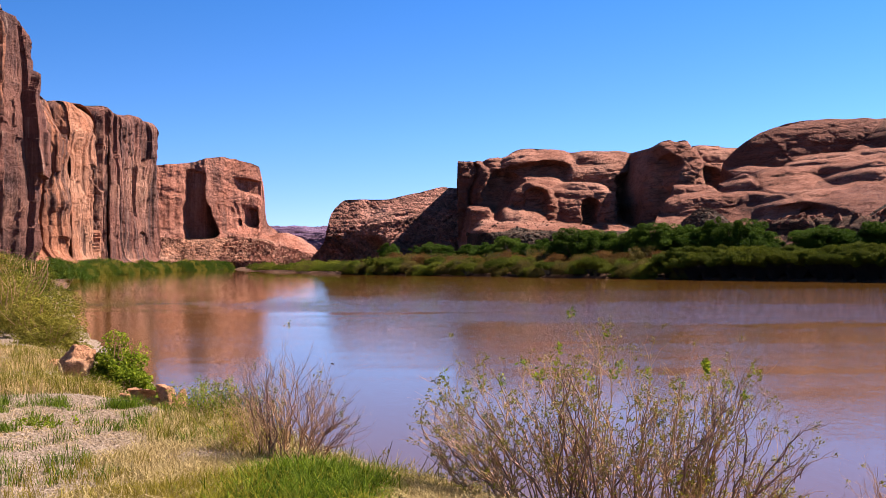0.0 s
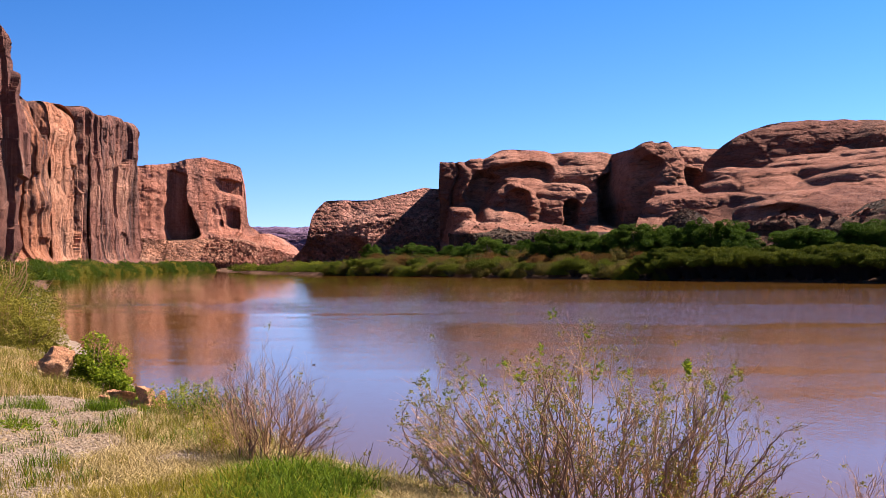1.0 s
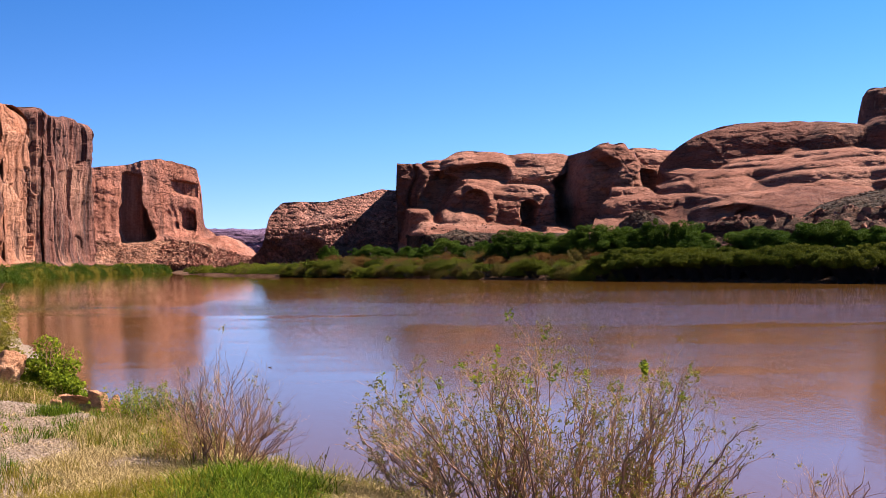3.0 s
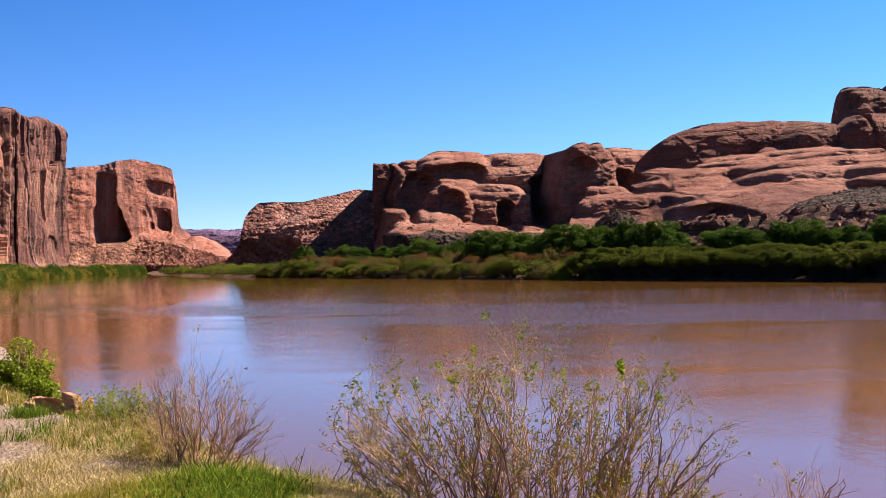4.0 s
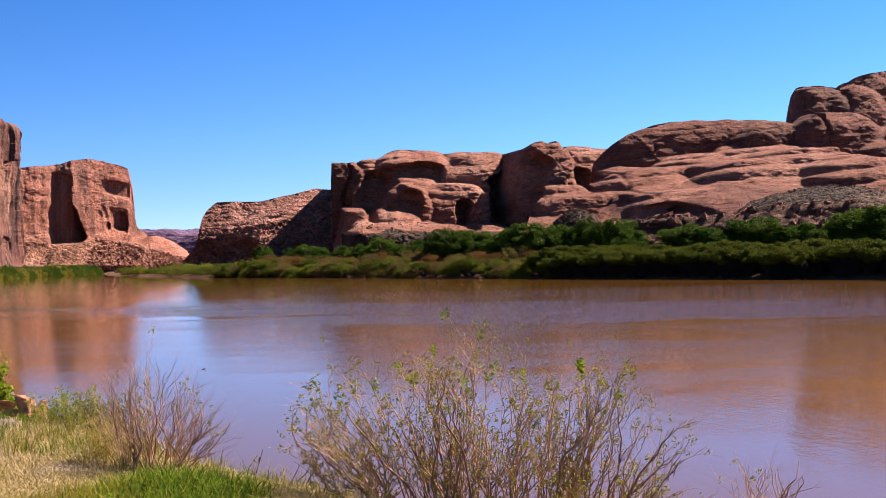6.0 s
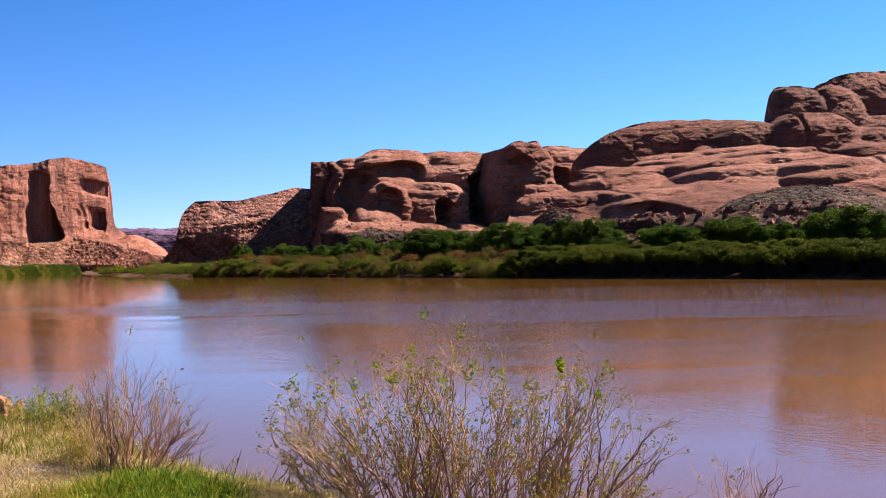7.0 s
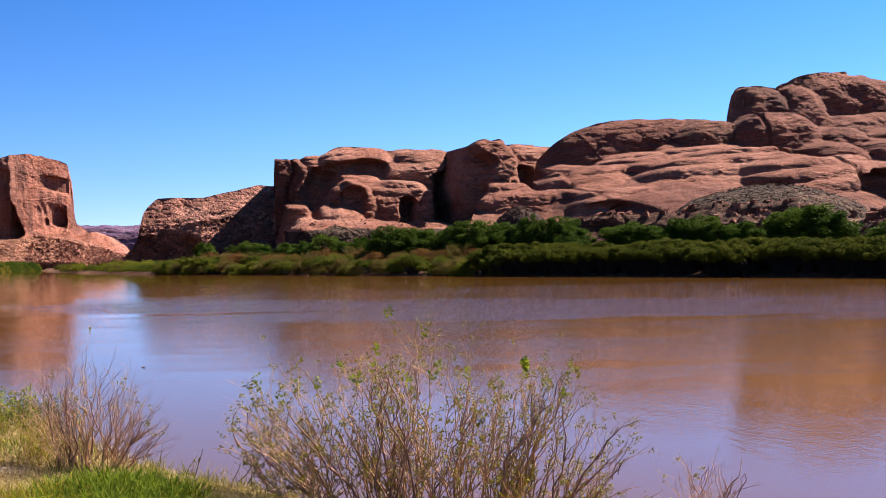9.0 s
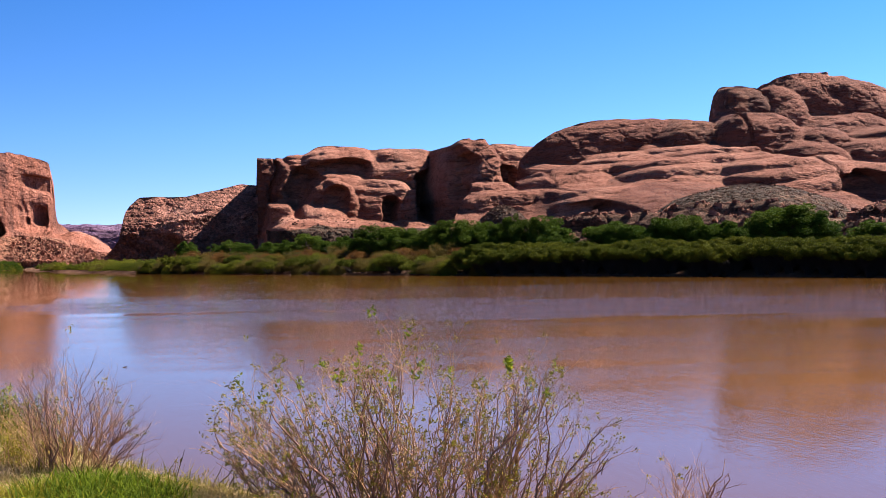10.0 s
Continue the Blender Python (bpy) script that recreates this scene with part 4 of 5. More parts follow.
def make_shrub(name, label, category, group, half, n, size, mat, seed, stems=12, slim=0.55, clumps=40, bark=M_BARK, lift=0.0, overhang=False, up=0.3):
    """A bush: stems that fan out of the ground, and foliage in clumps."""
    rng = np.random.default_rng(seed)
    ob = thing(name, label, category, group)
    half = np.array(half)
    pts = blob_points(n, half, rng, clumps, 0.24 if overhang else 0.3)
    if overhang:
        a, r = rng.uniform(0, 6.283, clumps), np.sqrt(rng.uniform(0, 1, clumps))
        c = np.column_stack([half[0] * r * np.cos(a), half[1] * r * np.sin(a), half[2] * (0.90 - 0.20 * r ** 2 + rng.normal(size=clumps) * 0.07)])
        k, o = rng.integers(0, clumps, n), rng.normal(size=(n, 3))
        o /= np.linalg.norm(o, axis=1, keepdims=True)
        pts = c[k] + o * (rng.uniform(0.28, 0.62, clumps)[k] * rng.uniform(0.3, 1, n) ** 0.5)[:, None] * np.array((1, 1, 0.8))
    pts[:, 2] = np.abs(pts[:, 2]) + lift
    part("foliage", mesh_of("foliage", *leaf_quads(pts, size, rng, slim, up), mat, False), ob)
    lines = []
    for _ in range(stems):
        e = rng.normal(size=2).clip(-1.6, 1.6) * half[:2] * (0.3 if overhang else 0.4)
        k = np.linspace(0, 1, 6)[:, None]
        line = np.concatenate([e[None] * (0.15 + k ** 1.3) * (1.15 if overhang else 1.0), half[2] * (0.62 if overhang else 0.95) * k + lift * k - 0.15], 1) + rng.normal(size=(6, 3)) * 0.03 * half[2]
        lines.append((line, np.linspace(0.03, 0.008, 6) * half[2] * 0.6))
    part("woody_base", mesh_of("woody_base", *tubes(lines, 4), bark), ob)
    return ob


def make_tree(name, label, group, height, width, n, size, mat, seed):
    """A broad round-headed tree: trunk, limbs that reach to leaf clumps, leaves about each clump."""
    rng = np.random.default_rng(seed)
    ob = thing(name, label, "tree", group)
    count = 70
    d = rng.normal(size=(count, 3))
    d /= np.linalg.norm(d, axis=1, keepdims=True)
    c = d * rng.uniform(0.45, 0.86, (count, 1)) * np.array((width, width, height * 0.46)) + np.array((0, 0, height * 0.52))
    c[:, :2] *= (1 + 0.25 * rng.normal(size=(count, 1)) * 0.5)
    lines = [(np.array([(0, 0, -0.3), (0.04, 0, height * 0.14), (rng.normal() * 0.12, 0.06, height * 0.34), (rng.normal() * 0.2, 0, height * 0.7)]), np.array((0.2, 0.16, 0.12, 0.03)) * height / 6)]
    for e in c[:18]:
        s0 = np.array((0, 0, height * rng.uniform(0.1, 0.35)))
        lines.append((np.array([s0, (s0 + e) / 2 + np.array((0, 0, -0.05 * height)), e]), np.array((0.07, 0.045, 0.012)) * height / 6))
    part("trunk", mesh_of("trunk", *tubes(lines, 6), M_BARK), ob)
    k, o = rng.integers(0, count, n), rng.normal(size=(n, 3))
    o /= np.linalg.norm(o, axis=1, keepdims=True)
    rad = width * rng.uniform(0.12, 0.30, count)
    pts = c[k] + o * (rad[k] * rng.uniform(0.3, 1, n) ** 0.5)[:, None] * np.array((1, 1, 0.8))
    pts[:, 2] = np.clip(pts[:, 2], 0.04 * height, None)
    part("crown", mesh_of("crown", *leaf_quads(pts, size, rng, 0.6), mat, False), ob)
    return ob


def spot(x, y, turn=0.0, size=1.0, sink=0.05, tall=1.0):
    return Matrix.LocRotScale((x, y, ground_z(x, y)[0] - sink), Euler((0, 0, turn)), (size, size, size * tall))


def copy_scaled(ob, m):
    c = copy_thing(ob, m)
    c.matrix_basis = m
    return c


def bank_line(points, gap, rng, off0, off1, jitter=0.4):
    """Places along a line, pushed off to its right."""
    p = np.array(points, float)
    s = np.concatenate([[0], np.cumsum(np.hypot(*np.diff(p, axis=0).T))])
    out = []
    for q in np.arange(0, s[-1], gap):
        q = q + rng.uniform(-jitter, jitter) * gap
        i = int(np.clip(np.searchsorted(s, q) - 1, 0, len(p) - 2))
        t = (q - s[i]) / (s[i + 1] - s[i])
        d = (p[i + 1] - p[i]) / (s[i + 1] - s[i])
        o = rng.uniform(off0, off1)
        out.append((p[i] + t * (p[i + 1] - p[i])) + np.array((d[1], -d[0])) * o)
    return np.array(out)


def plant(makers, places, rng, size0, size1, tall=(0.85, 1.15)):
    used = set()
    for x, y in places:
        k = int(rng.integers(0, len(makers)))
        m = spot(x, y, rng.uniform(0, 6.28), rng.uniform(size0, size1), 0.08, rng.uniform(*tall))
        if k in used:
            copy_scaled(makers[k], m)
        else:
            makers[k].matrix_basis = m
            used.add(k)
    for k, ob in enumerate(makers):
        if k not in used:
            ob.matrix_basis = spot(*places[0])


RIGHT_BANK = [(70, 66), (53.5, 97), (49, 106), (38.4, 123), (31, 134), (26, 143)]
MID_BANK = [(27, 141), (15, 162), (6.1, 180), (-8, 202), (-17.5, 219)]
rng = np.random.default_rng(101)
# dense near-black stems stand in for the shade below each canopy
hedge = [make_shrub("tamarisk_shrub", "dense dark green tamarisk shrub on the river bank", "shrub", "shrubs along the far bank", (2.2, 2.0, 3.3), 32000, 0.11, M_TAM, 200 + k, lift=0.0, clumps=42, overhang=True, stems=110, bark=M_SHADED_BARK, up=0.9) for k in range(5)]
plant(hedge, bank_line(RIGHT_BANK, 1.8, rng, 0.1, 0.7), rng, 0.88, 1.02, (0.84, 0.96))
for row, tall in (((2.0, 2.8), (0.82, 0.94)), ((3.9, 4.9), (0.74, 0.88)), ((6.2, 7.6), (0.56, 0.74))):
    for x, y in bank_line(RIGHT_BANK, 1.9, rng, *row):
        copy_scaled(hedge[int(rng.integers(0, 5))], spot(x, y, rng.uniform(0, 6.28), rng.uniform(0.9, 1.05), 0.08, rng.uniform(*tall)))
for x, y in bank_line(RIGHT_BANK, 3.4, rng, 12, 24):
    copy_scaled(hedge[int(rng.integers(0, 5))], spot(x, y, rng.uniform(0, 6.28), rng.uniform(0.7, 0.9), 0.08, rng.uniform(0.36, 0.5)))
mixed = [make_shrub("willow_shrub", label, "shrub", "shrubs along the far bank", (2.3, 2.1, 2.3), 12000, 0.14, mat, 230 + k, clumps=60, overhang=k == 0, stems=40 if k < 3 else 12, bark=M_SHADED_BARK, up=0.6) for k, (mat, label) in enumerate(((M_TAM, "dark green willow shrub on the far bank"), (M_SEDGE, "lime green willow shrub on the far bank"), (M_REED, "straw-coloured willow shrub on the far bank"), (M_RUST, "rust-brown willow shrub on the far bank"), (M_REED, "straw-coloured willow shrub on the far bank"), (M_RUST, "rust-brown willow shrub on the far bank")))]
plant(mixed[:3], np.concatenate([bank_line(MID_BANK, 1.9, rng, -0.2, 1.4), bank_line(MID_BANK, 2.8, rng, 3, 6)]), rng, 0.6, 0.9)
plant(mixed[3:], np.concatenate([bank_line(MID_BANK, 2.2, rng, 4.5, 8), bank_line(MID_BANK, 3.2, rng, 9, 20)]), rng, 0.95, 1.3)
reeds = [make_shrub("reed_clump", "yellow-green reed clump at the water's edge", "reed", "reeds along the far bank", (2.4, 2.2, 1.4), 5000, 0.24, (M_SEDGE, M_REED, M_SEDGE, M_TAM)[k], 250 + k, slim=0.22, stems=4) for k in range(4)]
plant(reeds, np.concatenate([bank_line([(4, 184), (-8, 203), (-17.5, 220), (-30, 256), (-43, 292), (-52, 330)], 2.6, rng, 0.2, 3), bank_line([(-5, 206), (-28, 258), (-43, 298)], 2.8, rng, 4, 10), bank_line([(-5, 211), (-28, 263), (-43, 300)], 3.2, rng, 10, 26)]), rng, 0.7, 1.1)
left = [make_shrub("willow_shrub", "green willow shrub below the sandstone wall", "shrub", "shrubs along the left bank", (2.2, 2.0, 1.9), 6000, 0.17, (M_TREE, M_TAM, M_OLIVE, M_LIME)[k], 270 + k, lift=0.1) for k in range(4)]
plant(left, np.concatenate([bank_line([(-66, 385), (-70, 320), (-66, 255), (-61, 215), (-53, 172), (-44, 140)], 2.6, rng, 0.4, 3.0), bank_line([(-66, 385), (-70, 320), (-66, 255), (-61, 215), (-53, 172)], 2.2, rng, -0.5, 0.6), bank_line([(-66, 385), (-70, 320), (-66, 255), (-61, 215)], 3.6, rng, 4, 8)]), rng, 0.65, 1.2)

trees = [make_tree("cottonwood_tree", "leafy dark green cottonwood tree on the far bank", "trees along the far bank", 6, 2.5, 32000, 0.135, (M_TREE, M_TREE, M_LIME, M_TREE)[k], 300 + k) for k in range(4)]
for i, (u, top, D, wide) in enumerate((
        (-0.0446, 0.0158, 228, 1.00), (-0.0204, 0.0136, 222, 0.90), (-0.0103, 0.0165, 216, 1.10), (0.0017, 0.0144, 212, 1.00), (0.0200, 0.0143, 206, 1.20), (0.0360, 0.0162, 200, 1.30), (0.0522, 0.0217, 194, 1.30), (0.0663, 0.0159, 190, 1.00), (0.0804, 0.0188, 184, 1.20), (0.0970, 0.0240, 178, 1.20), (0.1087, 0.0287, 174, 1.50), (0.1289, 0.0275, 170, 1.50), (0.1460, 0.0240, 166, 1.30), (0.1610, 0.0305, 163, 1.30), (0.1743, 0.0323, 160, 1.50), (0.1889, 0.0330, 158, 1.50), (0.2040, 0.0280, 156, 1.30), (0.2219, 0.0377, 154, 0.75), (0.2370, 0.0320, 152, 1.20), (0.2515, 0.0360, 150, 1.30), (0.2625, 0.0240, 142, 1.10), (0.3000, 0.0275, 140, 1.20), (0.3114, 0.0296, 138, 1.30), (0.3280, 0.0262, 136, 1.20), (0.3495, 0.0262, 132, 1.20), (0.3650, 0.0355, 131, 1.40), (0.3780, 0.0340, 130, 1.20), (0.3950, 0.0270, 128, 1.00), (0.4134, 0.0291, 126, 1.10), (0.4260, 0.0240, 124, 0.90), (0.4520, 0.0410, 125, 1.40), (0.4690, 0.0447, 123, 1.70), (0.4880, 0.0385, 122, 1.50), (0.5482, 0.0288, 114, 1.20), (0.5900, 0.0300, 110, 1.30))):
    z = ground_z(u * D, D)[0]
    h = (EYE + top * D - z) / 6
    m = Matrix.LocRotScale((u * D, D, z - 0.05), Euler((0, 0, i * 1.7)), (wide, wide, h))
    if i < 4:
        trees[i].matrix_basis = m
    else:
        copy_scaled(trees[i % 4], m)

# ---- foreground: stones, grass and bushes on the near bank ----
def boulder(label, x, y, half, seed, turn=0.0, sink=0.35, n=3.2, group="", cuts=9, keep=(0.62, 0.9), tilt=8):
    """A weathered block of sandstone, faceted by joints."""
    rows, cols = 44, 72
    el = np.linspace(-np.pi / 2, np.pi / 2, rows)[:, None]
    az = np.linspace(0, 2 * np.pi, cols, endpoint=False)[None]
    d = stack(np.cos(el) * np.cos(az), np.cos(el) * np.sin(az), np.sin(el) + 0 * az)
    rr = (np.abs(d) ** n).sum(-1, keepdims=True) ** (-1 / n)
    rs = np.random.default_rng(seed)
    v = d * rr
    for _ in range(cuts):
        a = rs.normal(size=3)
        a /= np.linalg.norm(a)
        over = np.clip((v @ a) - rs.uniform(*keep), 0, None)
        v = v - over[..., None] * a * 0.98
    v = v * np.array(half)
    v = v + d * (0.10 * min(half) * fbm(v / (0.5 * min(half)) + seed, 5, seed))[..., None]
    v[..., 2] += 0.03 * np.sin(v[..., 2] * 60 / 1.0) * 0.3
    ob = tagged(new("boulder", mesh_of("boulder", v, grid_faces(rows, cols, True), M_BOULDER)), label, "boulder", group)
    ob.matrix_basis = pose(x, y, ground_z(x, y)[0] + half[2] * (1 - 2 * sink), rs.uniform(-tilt, tilt), rs.uniform(-tilt, tilt), turn)
    return ob


boulder("orange sandstone boulder beside a green shrub", -6.22, 20.2, (0.31, 0.29, 0.34), 6, 20, 0.0, 5, cuts=12, keep=(0.55, 0.9), tilt=14)
for bx, by, half, k, turn in ((-4.16, 16.2, (0.25, 0.2, 0.15), 8, -20), (-3.74, 15.9, (0.18, 0.16, 0.19), 12, 35), (-3.52, 15.75, (0.13, 0.12, 0.20), 15, 70), (-3.90, 15.8, (0.12, 0.10, 0.07), 23, 15), (-3.36, 15.5, (0.16, 0.05, 0.05), 24, -40), (-3.60, 15.5, (0.11, 0.10, 0.07), 25, 50), (-4.4, 16.4, (0.12, 0.12, 0.07), 26, 0)):
    boulder("broken tan sandstone block on the bank edge", bx, by, half, k, turn, 0.0, 9, "broken blocks on the bank edge", cuts=14, keep=(0.38, 0.85), tilt=13)
boulder("small sandstone stone among dry grass", -6.75, 20.9, (0.22, 0.2, 0.12), 17, 0, 0.3)
boulder("pale stone at the water's edge", -54.5, 173, (0.5, 0.4, 0.55), 19, 0, 0.2)
boulder("pale stone at the water's edge", -56, 181, (0.9, 0.7, 0.35), 21, 0, 0.2)


def blades(centres, height, width, rng, lean=0.5, per=22, spread=0.05):
    """Grass blades in tufts: each a narrow bent strip."""
    n = len(centres) * per
    c = np.repeat(np.asarray(centres), per, 0)
    xy = c[:, :2] + rng.normal(size=(n, 2)) * spread
    base = np.column_stack([xy, np.repeat(ground_z(np.asarray(centres)[:, 0], np.asarray(centres)[:, 1]), per) - 0.01])
    a = rng.uniform(0, 2 * np.pi, n)
    side = np.column_stack([np.cos(a), np.sin(a), np.zeros(n)])
    b = rng.uniform(0, 2 * np.pi, n)
    out = np.column_stack([np.cos(b), np.sin(b), np.zeros(n)])
    h = height * np.repeat(rng.uniform(0.55, 1.25, len(centres)), per) * rng.uniform(0.5, 1.15, n)
    l = lean * rng.uniform(0.1, 1.2, n) * h
    up = np.array((0, 0, 1.0))
    mid = base + up * (h * 0.6)[:, None] + out * (l * 0.35)[:, None]
    tip = base + up * (h * np.clip(1 - 0.35 * (l / h) ** 2, 0.2, 1))[:, None] + out * l[:, None]
    w = (width * rng.uniform(0.6, 1.3, n))[:, None] * side * 0.5
    v = np.stack([base - w, base + w, mid + w * 0.8, mid - w * 0.8, tip + w * 0.15, tip - w * 0.15], 1).reshape(-1, 3)
    k = np.arange(n)[:, None] * 6
    f = np.concatenate([k + np.array((0, 1, 2, 3)), k + np.array((3, 2, 4, 5))])
    return v, f


def patch_points(patches, rng):
    """Tuft places: patches of x, y, reach x, reach y, count."""
    out = []
    for x, y, rx, ry, n in patches:
        a, r = rng.uniform(0, 6.283, n), np.sqrt(rng.uniform(0, 1, n))
        out.append(np.column_stack([x + rx * r * np.cos(a), y + ry * r * np.sin(a)]))
    p = np.concatenate(out)
    p = p[vnoise(stack(p[:, 0] / 0.4, p[:, 1] / 0.4, 0.5), 21) + 0.5 * vnoise(stack(p[:, 0] / 0.13, p[:, 1] / 0.13, 0.5), 22) > -0.22]
    return p[shore_distance(p[:, 0], p[:, 1]) > 0.12]


def grass(name, label, patches, height, width, mat, seed, lean=0.5, per=22, spread=0.05):
    rng = np.random.default_rng(seed)
    v, f = blades(patch_points(patches, rng), height, width, rng, lean, per, spread)
    tagged(new(name, mesh_of(name, v, f, mat, False)), label, "grass", kind="stuff")


grass("green_grass", "lush bright green grass on the river bank", [(-1.1, 8.75, 0.52, 0.7, 430), (-0.95, 9.2, 0.36, 0.45, 200), (-0.98, 8.4, 0.3, 0.45, 180), (-1.25, 9.7, 0.35, 0.3, 60)], 0.21, 0.009, M_GRASS, 1, 1.5, 15, 0.09)
grass("yellow_grass", "yellow-green grass at the rim of the lush patch", [(-1.6, 8.6, 0.3, 0.6, 190), (-1.2, 8.1, 0.6, 0.3, 230), (-1.1, 8.8, 0.6, 0.8, 150)], 0.18, 0.008, M_LIME_GRASS, 16, 1.5, 15, 0.10)
grass("green_grass", "dark green grass tufts among the gravel", [(-3.75, 14.6, 0.42, 0.4, 90), (-4.6, 12.0, 0.2, 0.16, 16), (-5.3, 13.6, 0.25, 0.2, 16), (-4.75, 14.4, 0.2, 0.2, 10), (-2.2, 11.6, 0.6, 0.6, 50), (-3.4, 9.7, 0.7, 0.6, 26), (-4.4, 10.6, 0.5, 0.4, 24), (-3.0, 13.0, 0.5, 1.0, 60), (-5.2, 14.8, 0.5, 0.5, 30), (-4.2, 13.2, 0.8, 1.0, 26), (-3.5, 11.4, 0.6, 0.9, 22)], 0.16, 0.006, M_GRASS, 2, 0.9)
grass("yellow_grass", "yellow-green grass fringe", [(-2.15, 8.5, 0.4, 0.4, 150), (-1.6, 7.9, 0.7, 0.3, 140), (-2.8, 8.3, 0.5, 0.4, 40), (-1.95, 8.8, 0.35, 0.6, 150), (-9.4, 24.6, 1.5, 1.1, 420), (-0.6, 9.3, 0.3, 0.5, 50), (-7.2, 18.5, 1.6, 2.4, 160), (-2.9, 9.6, 0.6, 0.8, 40), (-1.5, 8.3, 0.5, 0.35, 120), (-1.1, 8.7, 0.7, 0.9, 90), (-6.6, 17.6, 1.5, 1.6, 150), (-2.5, 12.4, 0.5, 1.2, 30)], 0.13, 0.006, M_YELLOW, 3, 0.8)
grass("dry_grass", "pale matted dry straw on the bank", [(-2.3, 10.4, 0.75, 0.9, 300), (-2.5, 12.2, 0.7, 1.2, 420), (-0.5, 10.0, 0.8, 0.9, 420), (0.05, 9.1, 0.6, 0.9, 300), (-1.3, 11.2, 0.7, 1.0, 340), (-2.9, 13.6, 0.45, 0.8, 100), (-1.9, 9.6, 0.7, 0.4, 160), (-2.2, 8.6, 0.6, 0.7, 220), (-0.5, 8.7, 0.3, 0.6, 130)], 0.13, 0.007, M_DRY, 4, 2.6, 20, 0.10)
grass("dry_grass", "tufts of standing dry grass on the bank", [(-2.4, 10.8, 0.9, 1.2, 110), (-2.7, 12.8, 0.5, 1.0, 90), (-0.5, 10.2, 0.8, 0.9, 240), (-1.3, 11.6, 0.7, 0.9, 170), (0.3, 9.6, 0.6, 0.6, 70)], 0.16, 0.005, M_DRY, 14, 1.7, 16, 0.10)
grass("dry_grass", "tall golden dry grass beside the path", [(-6.4, 17.3, 1.2, 1.3, 300), (-5.3, 17.8, 0.9, 1.6, 220), (-7.9, 19.5, 1.4, 2.4, 300), (-8.8, 23.2, 1.5, 1.2, 120), (-4.7, 18.6, 0.5, 1.3, 110), (-7.2, 21.4, 0.5, 0.5, 60), (-6.0, 21.8, 0.8, 0.6, 90)], 0.20, 0.008, M_DRY, 5, 1.8, 24, 0.15)
grass("olive_grass", "olive weedy grass among dry stalks", [(-6.0, 17.6, 1.6, 1.7, 170), (-7.8, 20.0, 1.4, 2.4, 150), (-5.2, 16.9, 0.4, 0.8, 90), (-6.9, 17.2, 1.2, 1.0, 140), (-2.6, 12.6, 0.6, 1.4, 30), (-1.2, 11.2, 0.8, 0.9, 40), (-0.2, 10.2, 0.5, 0.8, 40), (-6.4, 22.5, 1.6, 1.0, 160)], 0.27, 0.008, M_OLIVE, 15, 0.8, 22, 0.09)
grass("straw_litter", "scattered dry straw lying on gravel", [(-3.6, 10.2, 1.6, 2.6, 620), (-4.8, 12.5, 1.4, 2.2, 420)], 0.05, 0.006, M_DRY, 6, 3.4, 8, 0.12)


def pebbles():
    rng = np.random.default_rng(12)
    n = 11000
    x, y = rng.uniform(-7.5, -1.6, n), 7.0 + 9.5 * rng.uniform(0, 1, n) ** 1.3
    r = 0.005 + 0.016 * rng.uniform(0, 1, n) ** 3
    o = np.array([(1, 0, 0), (-1, 0, 0), (0, 1, 0), (0, -1, 0), (0, 0, 1), (0, 0, -1)], float)
    v = o[None] * r[:, None, None] * rng.uniform(0.6, 1.3, (n, 6, 1)) * np.array((1.2, 1, 0.7))
    a = rng.uniform(0, 6.28, n)[:, None]
    v = stack(v[..., 0] * np.cos(a) - v[..., 1] * np.sin(a) + x[:, None], v[..., 0] * np.sin(a) + v[..., 1] * np.cos(a) + y[:, None], v[..., 2] + (ground_z(x, y) + 0.003)[:, None])
    f = np.array([(0, 2, 4), (2, 1, 4), (1, 3, 4), (3, 0, 4), (2, 0, 5), (1, 2, 5), (3, 1, 5), (0, 3, 5)])
    F = (np.arange(n)[:, None, None] * 6 + f[None]).reshape(-1, 3)
    tagged(new("pebbles", mesh_of("pebbles", v.reshape(-1, 3), F, M_PEBBLE, False)), "loose grey and pink gravel pebbles", "gravel", kind="stuff")


M_PEBBLE = leaf_material("pebble", (0.157, 0.098, 0.072), (0.380, 0.288, 0.223), 0.0)
pebbles()


def grow(base, tip, rng, r0, bend=0.07, k=9):
    """A wavering stem from base to tip."""
    t = np.linspace(0, 1, k)[:, None]
    base, tip = np.asarray(base, float), np.asarray(tip, float)
    L = np.linalg.norm(tip - base)
    path = base + (tip - base) * stack(t[:, 0] ** 1.25, t[:, 0] ** 1.25, t[:, 0])
    wob = np.cumsum(rng.normal(size=(k, 3)), 0) * bend * L / k ** 0.5 * 0.8
    wob -= t * wob[-1]
    return path + wob, np.linspace(r0, r0 * 0.3, k)


def side_shoots(line, rng, count, length, r0, lo=0.3, spread=0.75, k=5, bend=0.10):
    pts, rad = line
    out = []
    for _ in range(count):
        s = rng.uniform(lo, 0.97) * (len(pts) - 1)
        i = int(s)
        b = pts[i] + (s - i) * (pts[i + 1] - pts[i])
        d = pts[i + 1] - pts[i]
        d = d / np.linalg.norm(d) + rng.normal(size=3) * spread * np.array((1, 1, 0.5)) + np.array((0, 0, 0.25))
        L = length * rng.uniform(0.4, 1.2)
        out.append(grow(b, b + d / np.linalg.norm(d) * L, rng, min(r0, rad[i] * 0.8), bend, k))
    return out


